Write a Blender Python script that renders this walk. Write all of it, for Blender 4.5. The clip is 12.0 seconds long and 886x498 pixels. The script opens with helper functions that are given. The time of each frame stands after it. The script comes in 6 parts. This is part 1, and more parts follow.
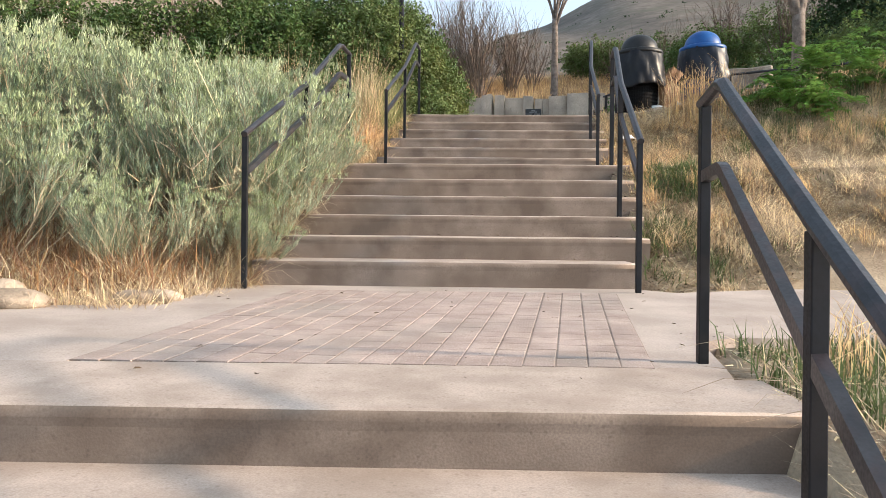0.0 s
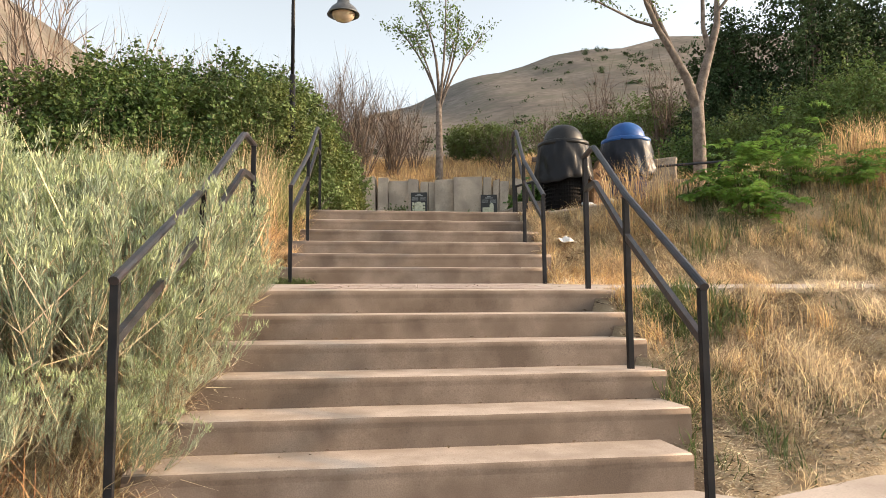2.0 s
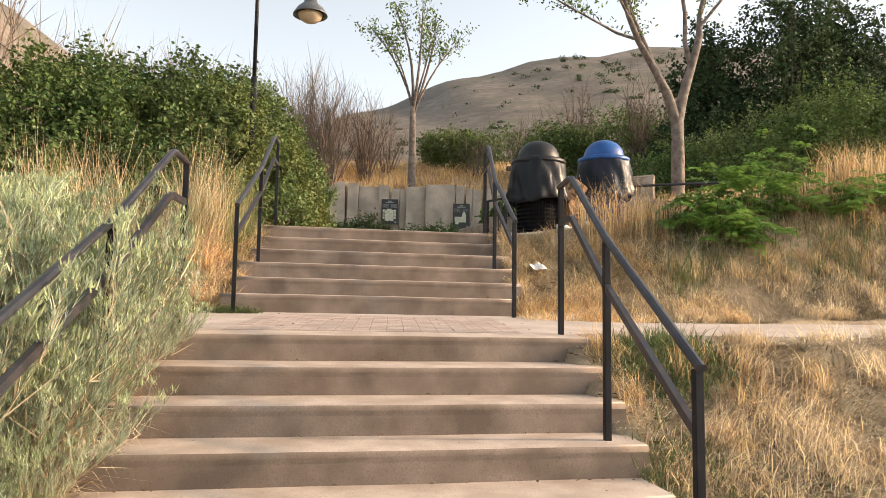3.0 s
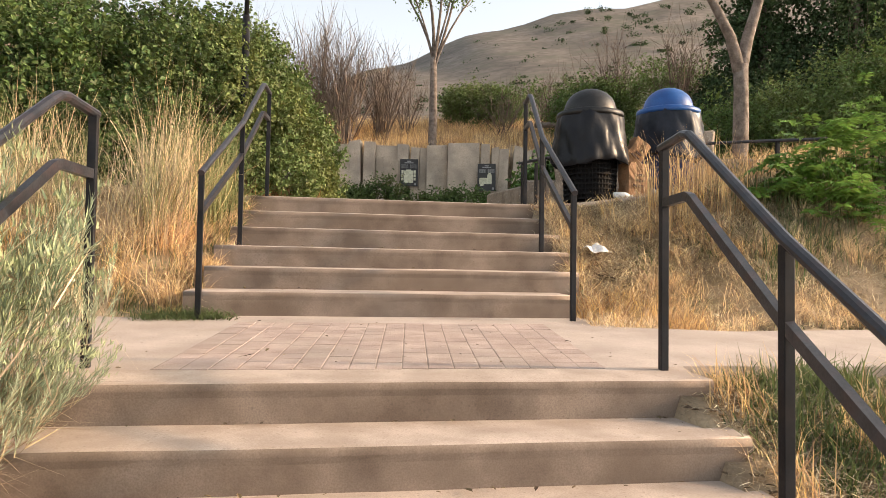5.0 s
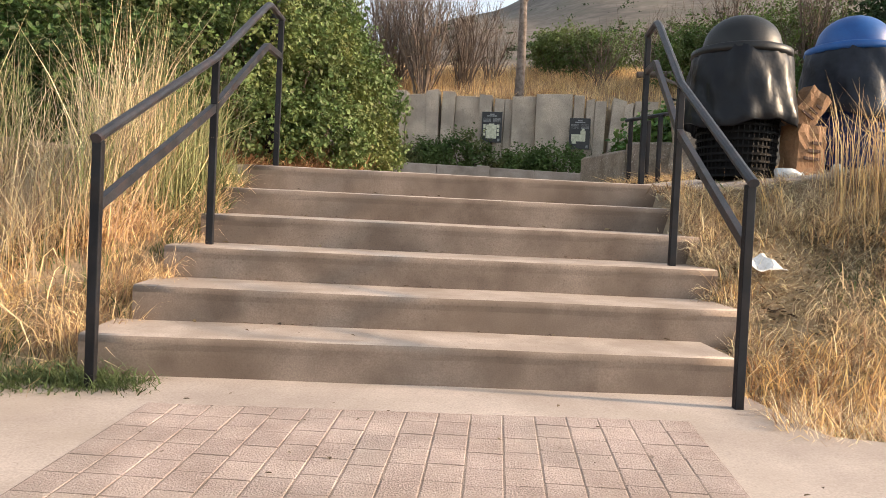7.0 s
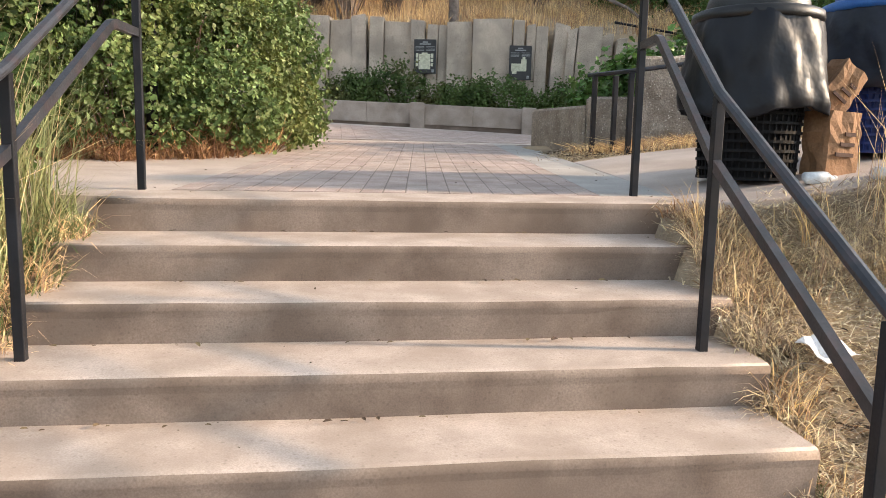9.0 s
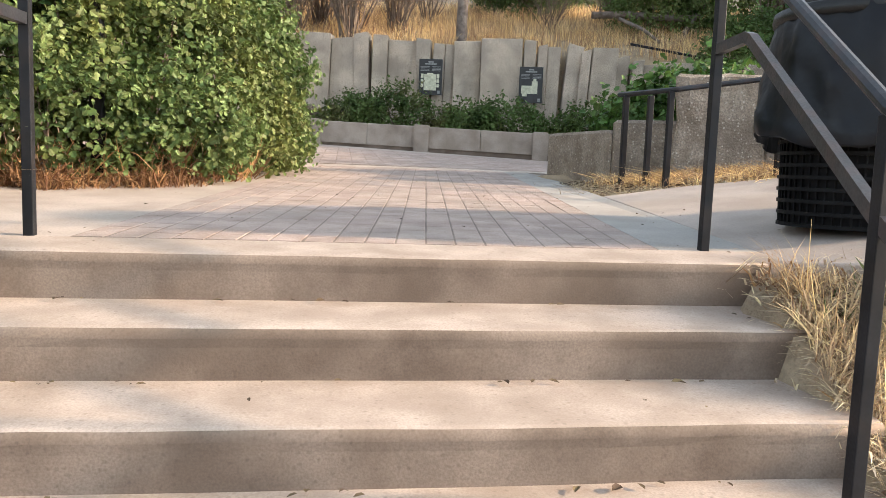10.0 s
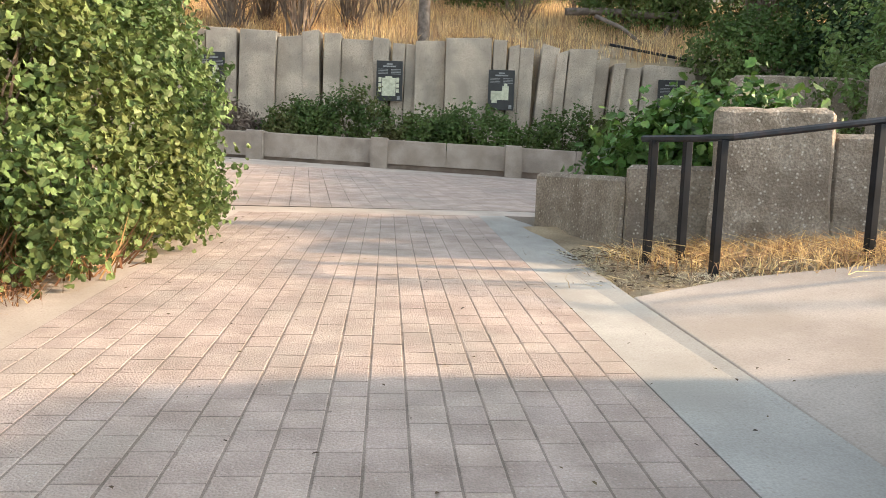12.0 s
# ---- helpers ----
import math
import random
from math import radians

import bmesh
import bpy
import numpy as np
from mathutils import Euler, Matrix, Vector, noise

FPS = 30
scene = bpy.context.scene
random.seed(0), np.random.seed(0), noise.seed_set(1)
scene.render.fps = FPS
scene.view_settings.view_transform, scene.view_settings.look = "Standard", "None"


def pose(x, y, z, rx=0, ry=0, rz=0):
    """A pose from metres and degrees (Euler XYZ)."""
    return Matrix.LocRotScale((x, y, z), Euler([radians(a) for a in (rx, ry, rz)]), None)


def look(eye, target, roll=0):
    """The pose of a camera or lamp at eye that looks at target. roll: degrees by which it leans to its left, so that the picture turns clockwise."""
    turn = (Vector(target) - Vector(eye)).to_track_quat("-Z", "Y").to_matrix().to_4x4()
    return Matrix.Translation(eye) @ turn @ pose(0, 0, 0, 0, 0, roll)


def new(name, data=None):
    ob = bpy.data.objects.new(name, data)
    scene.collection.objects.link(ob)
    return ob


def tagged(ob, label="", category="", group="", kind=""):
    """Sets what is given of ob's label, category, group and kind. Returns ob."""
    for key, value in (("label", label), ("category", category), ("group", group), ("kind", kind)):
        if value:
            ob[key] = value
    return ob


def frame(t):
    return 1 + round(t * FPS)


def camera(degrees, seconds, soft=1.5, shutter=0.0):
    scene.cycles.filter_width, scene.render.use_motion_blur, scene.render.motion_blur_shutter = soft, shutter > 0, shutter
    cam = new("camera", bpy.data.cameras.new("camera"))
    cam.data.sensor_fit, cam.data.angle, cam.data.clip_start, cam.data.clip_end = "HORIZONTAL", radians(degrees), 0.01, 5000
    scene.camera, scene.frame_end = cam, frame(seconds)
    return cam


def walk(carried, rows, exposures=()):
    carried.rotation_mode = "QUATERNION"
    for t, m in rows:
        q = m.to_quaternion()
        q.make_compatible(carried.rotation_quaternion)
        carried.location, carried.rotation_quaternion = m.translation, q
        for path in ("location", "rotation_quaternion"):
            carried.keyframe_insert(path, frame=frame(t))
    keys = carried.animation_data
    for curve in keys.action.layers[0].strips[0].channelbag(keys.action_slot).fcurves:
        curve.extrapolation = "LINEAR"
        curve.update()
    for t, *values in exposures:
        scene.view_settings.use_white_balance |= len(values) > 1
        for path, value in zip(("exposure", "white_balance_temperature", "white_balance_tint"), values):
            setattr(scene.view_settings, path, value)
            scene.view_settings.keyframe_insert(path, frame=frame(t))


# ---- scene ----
cam = camera(61.6, 12.0, soft=0.8)
PATH = [
    (0, (0.662, 0.479, 1.611), (0.609, 2.478, 1.603), 0.6),
    (0.5, (0.462, 0.935, 1.744), (0.512, 2.934, 1.772), 0.7),
    (1, (0.212, 1.428, 1.823), (0.393, 3.413, 1.978), -0.3),
    (1.5, (0.124, 1.816, 1.992), (0.388, 3.79, 2.169), -1.3),
    (2, (0.088, 2.109, 2.158), (0.394, 4.076, 2.349), -0.5),
    (2.5, (0.171, 2.366, 2.274), (0.528, 4.325, 2.458), 0.2),
    (3, (0.286, 2.68, 2.462), (0.662, 4.634, 2.658), 0.9),
    (3.2, (0.378, 2.802, 2.479), (0.722, 4.759, 2.707), 1.2),
    (4.8, (0.456, 4.119, 2.808), (0.79, 6.089, 2.909), 0.7),
    (5, (0.497, 4.358, 2.786), (0.823, 6.329, 2.87), 0.9),
    (5.5, (0.632, 4.888, 2.793), (0.857, 6.875, 2.823), 2.8),
    (6, (0.757, 5.491, 2.845), (0.925, 7.484, 2.8), 3.9),
    (6.5, (0.834, 6.087, 2.98), (0.906, 8.085, 2.933), 2.3),
    (7, (0.897, 6.466, 3.171), (0.999, 8.463, 3.12), 2.7),
    (7.2, (0.948, 6.617, 3.164), (1.082, 8.612, 3.115), 2.7),
    (8.8, (0.926, 7.56, 3.704), (1.213, 9.521, 3.433), 1.5),
    (9, (0.939, 7.789, 3.799), (1.222, 9.75, 3.526), 1.3),
    (9.5, (1.002, 8.226, 3.831), (1.305, 10.189, 3.591), 1.4),
    (10, (1.086, 8.832, 3.842), (1.358, 10.802, 3.63), 2.1),
    (10.5, (1.123, 9.461, 3.915), (1.389, 11.431, 3.698), 1.3),
    (11, (1.184, 9.964, 4.075), (1.4, 11.937, 3.83), 0.4),
    (11.5, (1.259, 10.315, 4.245), (1.562, 12.276, 3.992), 1.5),
    (12, (1.335, 10.609, 4.333), (1.705, 12.561, 4.1), 1.9),
]
walk(cam, [(t, look(eye, target, roll)) for t, eye, target, roll in PATH],
     exposures=[(0.0, 1.32, 5850, 2), (0.7, 1.30, 5900, 2), (1.5, 1.33, 6600, 4), (2.5, 1.33, 6900, 6), (5.0, 1.36, 6950, 8), (6.0, 1.36, 6650, 5), (7.0, 1.33, 6450, 6),
                (9.5, 1.66, 6100, 4), (11.0, 1.86, 6250, 2), (12.0, 1.89, 6350, 1)])

# ---- light: hazy evening sky, low warm sun from the side ----
SUN_EL, SUN_AZ = 20.0, 97.0      # azimuth clockwise from +y
world = bpy.data.worlds.new("hazy_sky")
scene.world = world
world.use_nodes = True
wn = world.node_tree
sky = wn.nodes.new("ShaderNodeTexSky")
sky.sky_type, sky.sun_disc = "NISHITA", False
sky.sun_elevation, sky.sun_rotation = radians(SUN_EL), radians(SUN_AZ)
sky.air_density, sky.dust_density, sky.ozone_density, sky.altitude = 1.0, 6.0, 1.0, 1500
haze = wn.nodes.new("ShaderNodeHueSaturation")
haze.inputs["Saturation"].default_value = 0.38
wn.links.new(sky.outputs[0], haze.inputs["Color"])
wn.links.new(haze.outputs[0], wn.nodes["Background"].inputs[0])
wn.nodes["Background"].inputs[1].default_value = 0.15
sun_data = bpy.data.lights.new("sun", "SUN")
sun_data.energy, sun_data.angle, sun_data.color = 2.85, radians(2.5), (1.0, 0.68, 0.43)
sun = new("sun", sun_data)
se, sa = radians(SUN_EL), radians(SUN_AZ)
sun.matrix_world = look((0, 0, 0), (-math.cos(se) * math.sin(sa), -math.cos(se) * math.cos(sa), -math.sin(se)))


# ---- materials ----
def mat(name, dark, light, scale=8.0, rough=0.8, bump=0.2, fine=90.0, island=0.0, objrand=0.0, metal=0.0,
        stain=None, stain_scale=1.2, stain_amt=0.5, speck=None, through_light=0.0, spec=0.4, low=0.35, high=0.65, grit=0.35):
    """Two-scale noise between two base colours, fine grain bump, wide stains, and variation by piece."""
    m = bpy.data.materials.new(name)
    m.use_nodes = True
    nt = m.node_tree
    N, L = nt.nodes, nt.links
    b = N["Principled BSDF"]
    geo = N.new("ShaderNodeNewGeometry")

    def noise_at(s, detail=4.0):
        n = N.new("ShaderNodeTexNoise")
        n.inputs["Scale"].default_value, n.inputs["Detail"].default_value = s, detail
        L.new(geo.outputs["Position"], n.inputs["Vector"])
        return n.outputs["Fac"]

    def mix(fac, a, c, blend="MIX"):
        x = N.new("ShaderNodeMix")
        x.data_type, x.blend_type = "RGBA", blend
        for sock, v in ((x.inputs[0], fac), (x.inputs[6], a), (x.inputs[7], c)):
            if isinstance(v, (int, float)):
                sock.default_value = v
            elif isinstance(v, tuple):
                sock.default_value = (*v, 1)
            else:
                L.new(v, sock)
        return x.outputs[2]

    def span(sock, lo, hi, a=0.0, c=1.0):
        r = N.new("ShaderNodeMapRange")
        r.inputs[1].default_value, r.inputs[2].default_value = lo, hi
        r.inputs[3].default_value, r.inputs[4].default_value = a, c
        L.new(sock, r.inputs[0])
        return r.outputs[0]

    col = mix(span(noise_at(scale), low, high), dark, light)
    grain = noise_at(fine, 2.0)
    col = mix(span(grain, 0.34, 0.66, 0.0, grit), col, mix(0.5, dark, (0.02, 0.02, 0.02)))
    if stain:
        col = mix(span(noise_at(stain_scale, 5.0), 0.48, 0.66, 0.0, stain_amt), col, stain)
    if speck:
        v = N.new("ShaderNodeTexVoronoi")
        v.inputs["Scale"].default_value = speck[1]
        L.new(geo.outputs["Position"], v.inputs["Vector"])
        some = N.new("ShaderNodeMath")
        some.operation = "MULTIPLY"
        L.new(span(v.outputs["Distance"], 0.12, 0.34, speck[2], 0.0), some.inputs[0])
        L.new(span(v.outputs["Color"], 0.52, 0.62), some.inputs[1])
        col = mix(some.outputs[0], col, speck[0])
    if island or objrand:
        if island:
            src = geo.outputs["Random Per Island"]
        else:
            src = N.new("ShaderNodeObjectInfo").outputs["Random"]
        amt = island or objrand
        hsv = N.new("ShaderNodeHueSaturation")
        L.new(span(src, 0, 1, 1 - amt, 1 + amt), hsv.inputs["Value"])
        L.new(span(src, 0, 1, 0.5 - amt * 0.04, 0.5 + amt * 0.04), hsv.inputs["Hue"])
        L.new(col, hsv.inputs["Color"])
        col = hsv.outputs[0]
    L.new(col, b.inputs["Base Color"])
    b.inputs["Metallic"].default_value = metal
    b.inputs["Specular IOR Level"].default_value = spec
    L.new(span(grain, 0.2, 0.8, max(0.02, rough - 0.12), min(1.0, rough + 0.12)), b.inputs["Roughness"])
    if bump:
        bp = N.new("ShaderNodeBump")
        bp.inputs["Strength"].default_value, bp.inputs["Distance"].default_value = bump, 0.01
        L.new(grain, bp.inputs["Height"])
        L.new(bp.outputs[0], b.inputs["Normal"])
    if through_light:
        tr = N.new("ShaderNodeBsdfTranslucent")
        L.new(col, tr.inputs[0])
        ms = N.new("ShaderNodeMixShader")
        ms.inputs[0].default_value = through_light
        L.new(b.outputs[0], ms.inputs[1])
        L.new(tr.outputs[0], ms.inputs[2])
        L.new(ms.outputs[0], N["Material Output"].inputs[0])
    return m


# one concrete: lit treads and shaded risers set by base colour; stains are real
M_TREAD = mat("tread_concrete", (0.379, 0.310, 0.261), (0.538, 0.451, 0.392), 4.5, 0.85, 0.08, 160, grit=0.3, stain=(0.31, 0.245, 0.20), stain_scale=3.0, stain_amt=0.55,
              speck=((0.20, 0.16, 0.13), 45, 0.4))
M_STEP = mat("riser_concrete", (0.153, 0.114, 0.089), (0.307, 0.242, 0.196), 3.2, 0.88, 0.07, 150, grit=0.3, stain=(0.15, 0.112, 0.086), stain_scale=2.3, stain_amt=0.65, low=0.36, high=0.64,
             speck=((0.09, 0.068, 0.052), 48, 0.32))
M_WALK = mat("walk_concrete", (0.389, 0.326, 0.286), (0.533, 0.458, 0.408), 2.5, 0.85, 0.08, 130, grit=0.3, stain=(0.37, 0.31, 0.26), stain_scale=1.6, stain_amt=0.6, speck=((0.22, 0.18, 0.15), 55, 0.35))
M_BORDER = mat("grey_border_concrete", (0.36, 0.335, 0.31), (0.47, 0.445, 0.415), 2.5, 0.85, 0.08, 130, grit=0.3, stain=(0.30, 0.275, 0.25), stain_scale=1.6, stain_amt=0.6, speck=((0.22, 0.18, 0.15), 55, 0.35))
M_PAVER = mat("paver_brick", (0.374, 0.292, 0.254), (0.525, 0.421, 0.378), 5.0, 0.9, 0.6, 150, objrand=0.07, stain=(0.31, 0.27, 0.24), stain_scale=1.7, stain_amt=0.6,
              speck=((0.62, 0.56, 0.51), 70, 0.35))
M_PAVER_FAR = mat("paver_brick_far", (0.374, 0.292, 0.254), (0.525, 0.421, 0.378), 5.0, 0.9, 0.6, 150, island=0.07, stain=(0.31, 0.27, 0.24), stain_scale=1.7, stain_amt=0.6,
                  speck=((0.62, 0.56, 0.51), 70, 0.35))
M_JOINT = mat("joint_sand", (0.19, 0.15, 0.128), (0.34, 0.275, 0.235), 5.0, 0.95, 0.6, 200)
M_SOIL = mat("dry_soil", (0.253, 0.190, 0.127), (0.483, 0.380, 0.259), 2.5, 0.95, 1.0, 60, stain=(0.46, 0.34, 0.20), stain_scale=0.9, stain_amt=0.5)
M_HILL = mat("dry_hillside", (0.112, 0.096, 0.080), (0.216, 0.180, 0.148), 0.13, 0.95, 0.3, 0.9, stain=(0.11, 0.105, 0.075), stain_scale=0.22, stain_amt=0.75, grit=0.5)
M_STEEL = mat("dark_painted_steel", (0.008, 0.0085, 0.011), (0.018, 0.019, 0.024), 6.0, 0.5, 0.03, 120, stain=(0.03, 0.024, 0.022), stain_scale=9, stain_amt=0.35, spec=0.18)
M_STEELTOP = mat("worn_rail_paint", (0.016, 0.017, 0.022), (0.034, 0.036, 0.044), 10.0, 0.4, 0.03, 120, stain=(0.08, 0.045, 0.042), stain_scale=14, stain_amt=0.3, spec=0.4)
M_WALL = mat("board_concrete", (0.397, 0.326, 0.261), (0.606, 0.503, 0.404), 1.8, 0.9, 0.8, 60, island=0.08, stain=(0.22, 0.19, 0.165), stain_scale=1.4, stain_amt=0.5,
             speck=((0.15, 0.13, 0.11), 22, 0.6), grit=0.5)
M_CURB = mat("curb_concrete", (0.313, 0.257, 0.211), (0.442, 0.373, 0.317), 3.0, 0.9, 0.6, 90, stain=(0.16, 0.13, 0.11), stain_scale=2.0, stain_amt=0.5)
M_AGG = mat("exposed_aggregate", (0.264, 0.209, 0.160), (0.442, 0.369, 0.296), 7.0, 0.92, 1.0, 60, stain=(0.15, 0.12, 0.1), stain_scale=1.8, stain_amt=0.5,
            speck=((0.58, 0.52, 0.45), 34, 0.9), grit=0.6)
M_BLACKBAG = mat("black_plastic_bag", (0.006, 0.006, 0.009), (0.011, 0.013, 0.018), 5.0, 0.40, 0.5, 14, spec=0.22)
M_GREYBAG = mat("dark_grey_plastic_bag", (0.009, 0.012, 0.020), (0.020, 0.024, 0.038), 5.0, 0.40, 0.5, 14, spec=0.22)
M_DOMEBLACK = mat("black_lid_plastic", (0.008, 0.008, 0.009), (0.016, 0.016, 0.017), 9.0, 0.45, 0.15, 150)
M_DOMEBLUE = mat("blue_lid_plastic", (0.012, 0.075, 0.27), (0.02, 0.11, 0.36), 7.0, 0.42, 0.1, 150)
M_BASKET = mat("black_basket", (0.004, 0.004, 0.005), (0.009, 0.009, 0.010), 9.0, 0.65, 0.1, 120, spec=0.12)
M_BLUEBASKET = mat("blue_basket", (0.005, 0.022, 0.13), (0.008, 0.035, 0.20), 9.0, 0.5, 0.1, 120)
M_KRAFT = mat("kraft_paper", (0.24, 0.13, 0.065), (0.36, 0.21, 0.115), 6.0, 0.85, 0.4, 60, stain=(0.17, 0.09, 0.05), stain_scale=6, stain_amt=0.4)
M_INK = mat("dark_print", (0.05, 0.025, 0.02), (0.08, 0.04, 0.03), 9.0, 0.8, 0.0)
M_PAPER = mat("white_paper", (0.68, 0.67, 0.66), (0.82, 0.81, 0.80), 9.0, 0.8, 0.1)
M_CLEAR = mat("cloudy_clear_plastic", (0.55, 0.58, 0.60), (0.75, 0.78, 0.80), 20.0, 0.25, 0.1, spec=0.6)
M_PLATE = mat("black_plaque", (0.018, 0.017, 0.018), (0.03, 0.028, 0.03), 7.0, 0.35, 0.1)
M_CREAM = mat("cream_print", (0.55, 0.54, 0.40), (0.72, 0.71, 0.55), 20.0, 0.6, 0.0, stain=(0.30, 0.30, 0.2), stain_scale=14, stain_amt=0.5)
M_GREYPRINT = mat("grey_print", (0.20, 0.20, 0.20), (0.34, 0.34, 0.34), 30.0, 0.6, 0.0)
M_ROCK = mat("pale_boulder", (0.30, 0.24, 0.18), (0.50, 0.41, 0.32), 5.0, 0.9, 0.8, 50)
M_BARK = mat("grey_bark", (0.120, 0.094, 0.077), (0.256, 0.213, 0.185), 9.0, 0.92, 1.0, 45)
M_TWIG = mat("bare_twig", (0.11, 0.08, 0.06), (0.23, 0.175, 0.14), 6.0, 0.9, 0.3)
M_REDTWIG = mat("reddish_twig", (0.121, 0.087, 0.069), (0.242, 0.193, 0.152), 6.0, 0.9, 0.3)
M_LEAF = mat("rose_leaf", (0.073, 0.111, 0.029), (0.194, 0.262, 0.092), 3.0, 0.55, 0.1, 40, island=0.4, stain=(0.21, 0.20, 0.055), stain_scale=1.3, stain_amt=0.45, through_light=0.28, spec=0.3)
M_LEAFDARK = mat("hedge_leaf", (0.036, 0.072, 0.018), (0.12, 0.18, 0.05), 1.2, 0.55, 0.1, 40, island=0.45, stain=(0.14, 0.14, 0.045), stain_scale=0.7, stain_amt=0.4, through_light=0.25, spec=0.3)
M_LEAFWALL = mat("bed_shrub_leaf", (0.05, 0.088, 0.021), (0.13, 0.18, 0.05), 1.6, 0.6, 0.1, 40, island=0.4, stain=(0.19, 0.13, 0.06), stain_scale=0.9, stain_amt=0.5, through_light=0.25, spec=0.3)
M_PLANTER = mat("planter_leaf", (0.055, 0.115, 0.025), (0.15, 0.25, 0.06), 3.0, 0.5, 0.1, 40, island=0.35, through_light=0.25, spec=0.3)
M_BRIGHT = mat("bright_leaf", (0.115, 0.223, 0.047), (0.284, 0.459, 0.115), 3.0, 0.5, 0.1, 40, island=0.3, through_light=0.3, spec=0.3)
M_JUNIPER = mat("juniper_leaf", (0.026, 0.050, 0.020), (0.075, 0.115, 0.045), 0.8, 0.7, 0.1, 40, island=0.45, through_light=0.15, spec=0.2)
M_OAK = mat("scrub_leaf", (0.065, 0.115, 0.028), (0.17, 0.245, 0.07), 0.5, 0.6, 0.1, 40, island=0.4, stain=(0.15, 0.15, 0.06), stain_scale=0.35, stain_amt=0.5, through_light=0.25, spec=0.3)
M_SAGE = mat("grey_green_brush", (0.204, 0.253, 0.158), (0.553, 0.620, 0.459), 1.6, 0.8, 0.1, 40, island=0.35, through_light=0.25, spec=0.2)
M_SAGESTEM = mat("pale_brush_stem", (0.360, 0.273, 0.176), (0.690, 0.593, 0.437), 2.0, 0.85, 0.1, 40, island=0.4, spec=0.2)
M_BLOOM = mat("yellow_green_bloom", (0.295, 0.354, 0.188), (0.539, 0.596, 0.365), 3.0, 0.8, 0.1, 40, island=0.3, through_light=0.25, spec=0.2)
M_DRY = mat("dry_grass", (0.55, 0.37, 0.19), (0.86, 0.66, 0.41), 1.2, 0.75, 0.1, 40, island=0.6, stain=(0.66, 0.40, 0.18), stain_scale=0.9, stain_amt=0.45, through_light=0.45, spec=0.25)
M_STRAW = mat("grey_straw", (0.44, 0.35, 0.23), (0.80, 0.68, 0.49), 2.0, 0.85, 0.1, 40, island=0.6, through_light=0.35, spec=0.2)
M_GREENGRASS = mat("green_grass", (0.075, 0.11, 0.04), (0.17, 0.21, 0.085), 2.0, 0.7, 0.1, 40, island=0.35, through_light=0.3, spec=0.25)
M_DEAD = mat("dead_stem", (0.22, 0.11, 0.05), (0.42, 0.24, 0.12), 4.0, 0.85, 0.1, 40, island=0.4)
M_LITTER = mat("dry_leaf_bits", (0.06, 0.04, 0.025), (0.20, 0.14, 0.08), 9.0, 0.9, 0.1, 40, island=0.5)
M_STRAWTWIG = mat("pale_twig", (0.26, 0.20, 0.14), (0.44, 0.36, 0.26), 6.0, 0.9, 0.2)
M_PALEGREEN = mat("pale_green_grass", (0.20, 0.22, 0.09), (0.40, 0.40, 0.20), 2.0, 0.75, 0.1, 40, island=0.4, through_light=0.3, spec=0.2)
M_MATTED = mat("matted_straw", (0.363, 0.300, 0.221), (0.816, 0.715, 0.555), 3.0, 0.9, 0.1, 40, island=0.6, spec=0.15)
M_PALESTRAW = mat("pale_gold_straw", (0.631, 0.473, 0.295), (0.920, 0.788, 0.590), 1.0, 0.8, 0.1, 40, island=0.6, stain=(0.82, 0.54, 0.28), stain_scale=0.7, stain_amt=0.5, through_light=0.42, spec=0.2)
M_POST = mat("tan_wood", (0.42, 0.31, 0.22), (0.58, 0.46, 0.35), 9.0, 0.85, 0.4, 60)
M_GLASS = mat("frosted_lamp_glass", (0.50, 0.38, 0.26), (0.62, 0.49, 0.35), 9.0, 0.3, 0.0, spec=0.6)
M_LAMP = mat("grey_lamp_metal", (0.11, 0.115, 0.12), (0.17, 0.175, 0.18), 9.0, 0.4, 0.1, metal=0.4)


# ---- mesh helpers ----
def link_mesh(name, me, material, parent=None, label="", smooth=False):
    if material:
        me.materials.append(material)
    if smooth:
        me.polygons.foreach_set("use_smooth", [True] * len(me.polygons))
    ob = new(name, me)
    if parent:
        ob.parent = parent
    if label:
        ob["label"] = label
    if name in ("twig", "leaflet", "stem", "foliage", "branch", "crown"):
        ob["kind"] = "stuff"
    return ob


def part(name, bm, material, parent=None, label="", smooth=False):
    me = bpy.data.meshes.new(name)
    bm.to_mesh(me)
    bm.free()
    return link_mesh(name, me, material, parent, label, smooth)


def thing(name, at, label, category, group="", kind=""):
    ob = new(name)
    ob.location = at
    ob.empty_display_size = 0.1
    return tagged(ob, label, category, group, kind)


def box(bm, lo, hi, bevel=0.0):
    c = [(a + b) / 2 for a, b in zip(lo, hi)]
    s = [b - a for a, b in zip(lo, hi)]
    r = bmesh.ops.create_cube(bm, size=1.0, matrix=Matrix.Translation(c) @ Matrix.Diagonal((*s, 1)))
    if bevel:
        es = list({e for v in r["verts"] for e in v.link_edges})
        bmesh.ops.bevel(bm, geom=es, offset=bevel, segments=2, affect="EDGES", profile=0.5)
    return bm


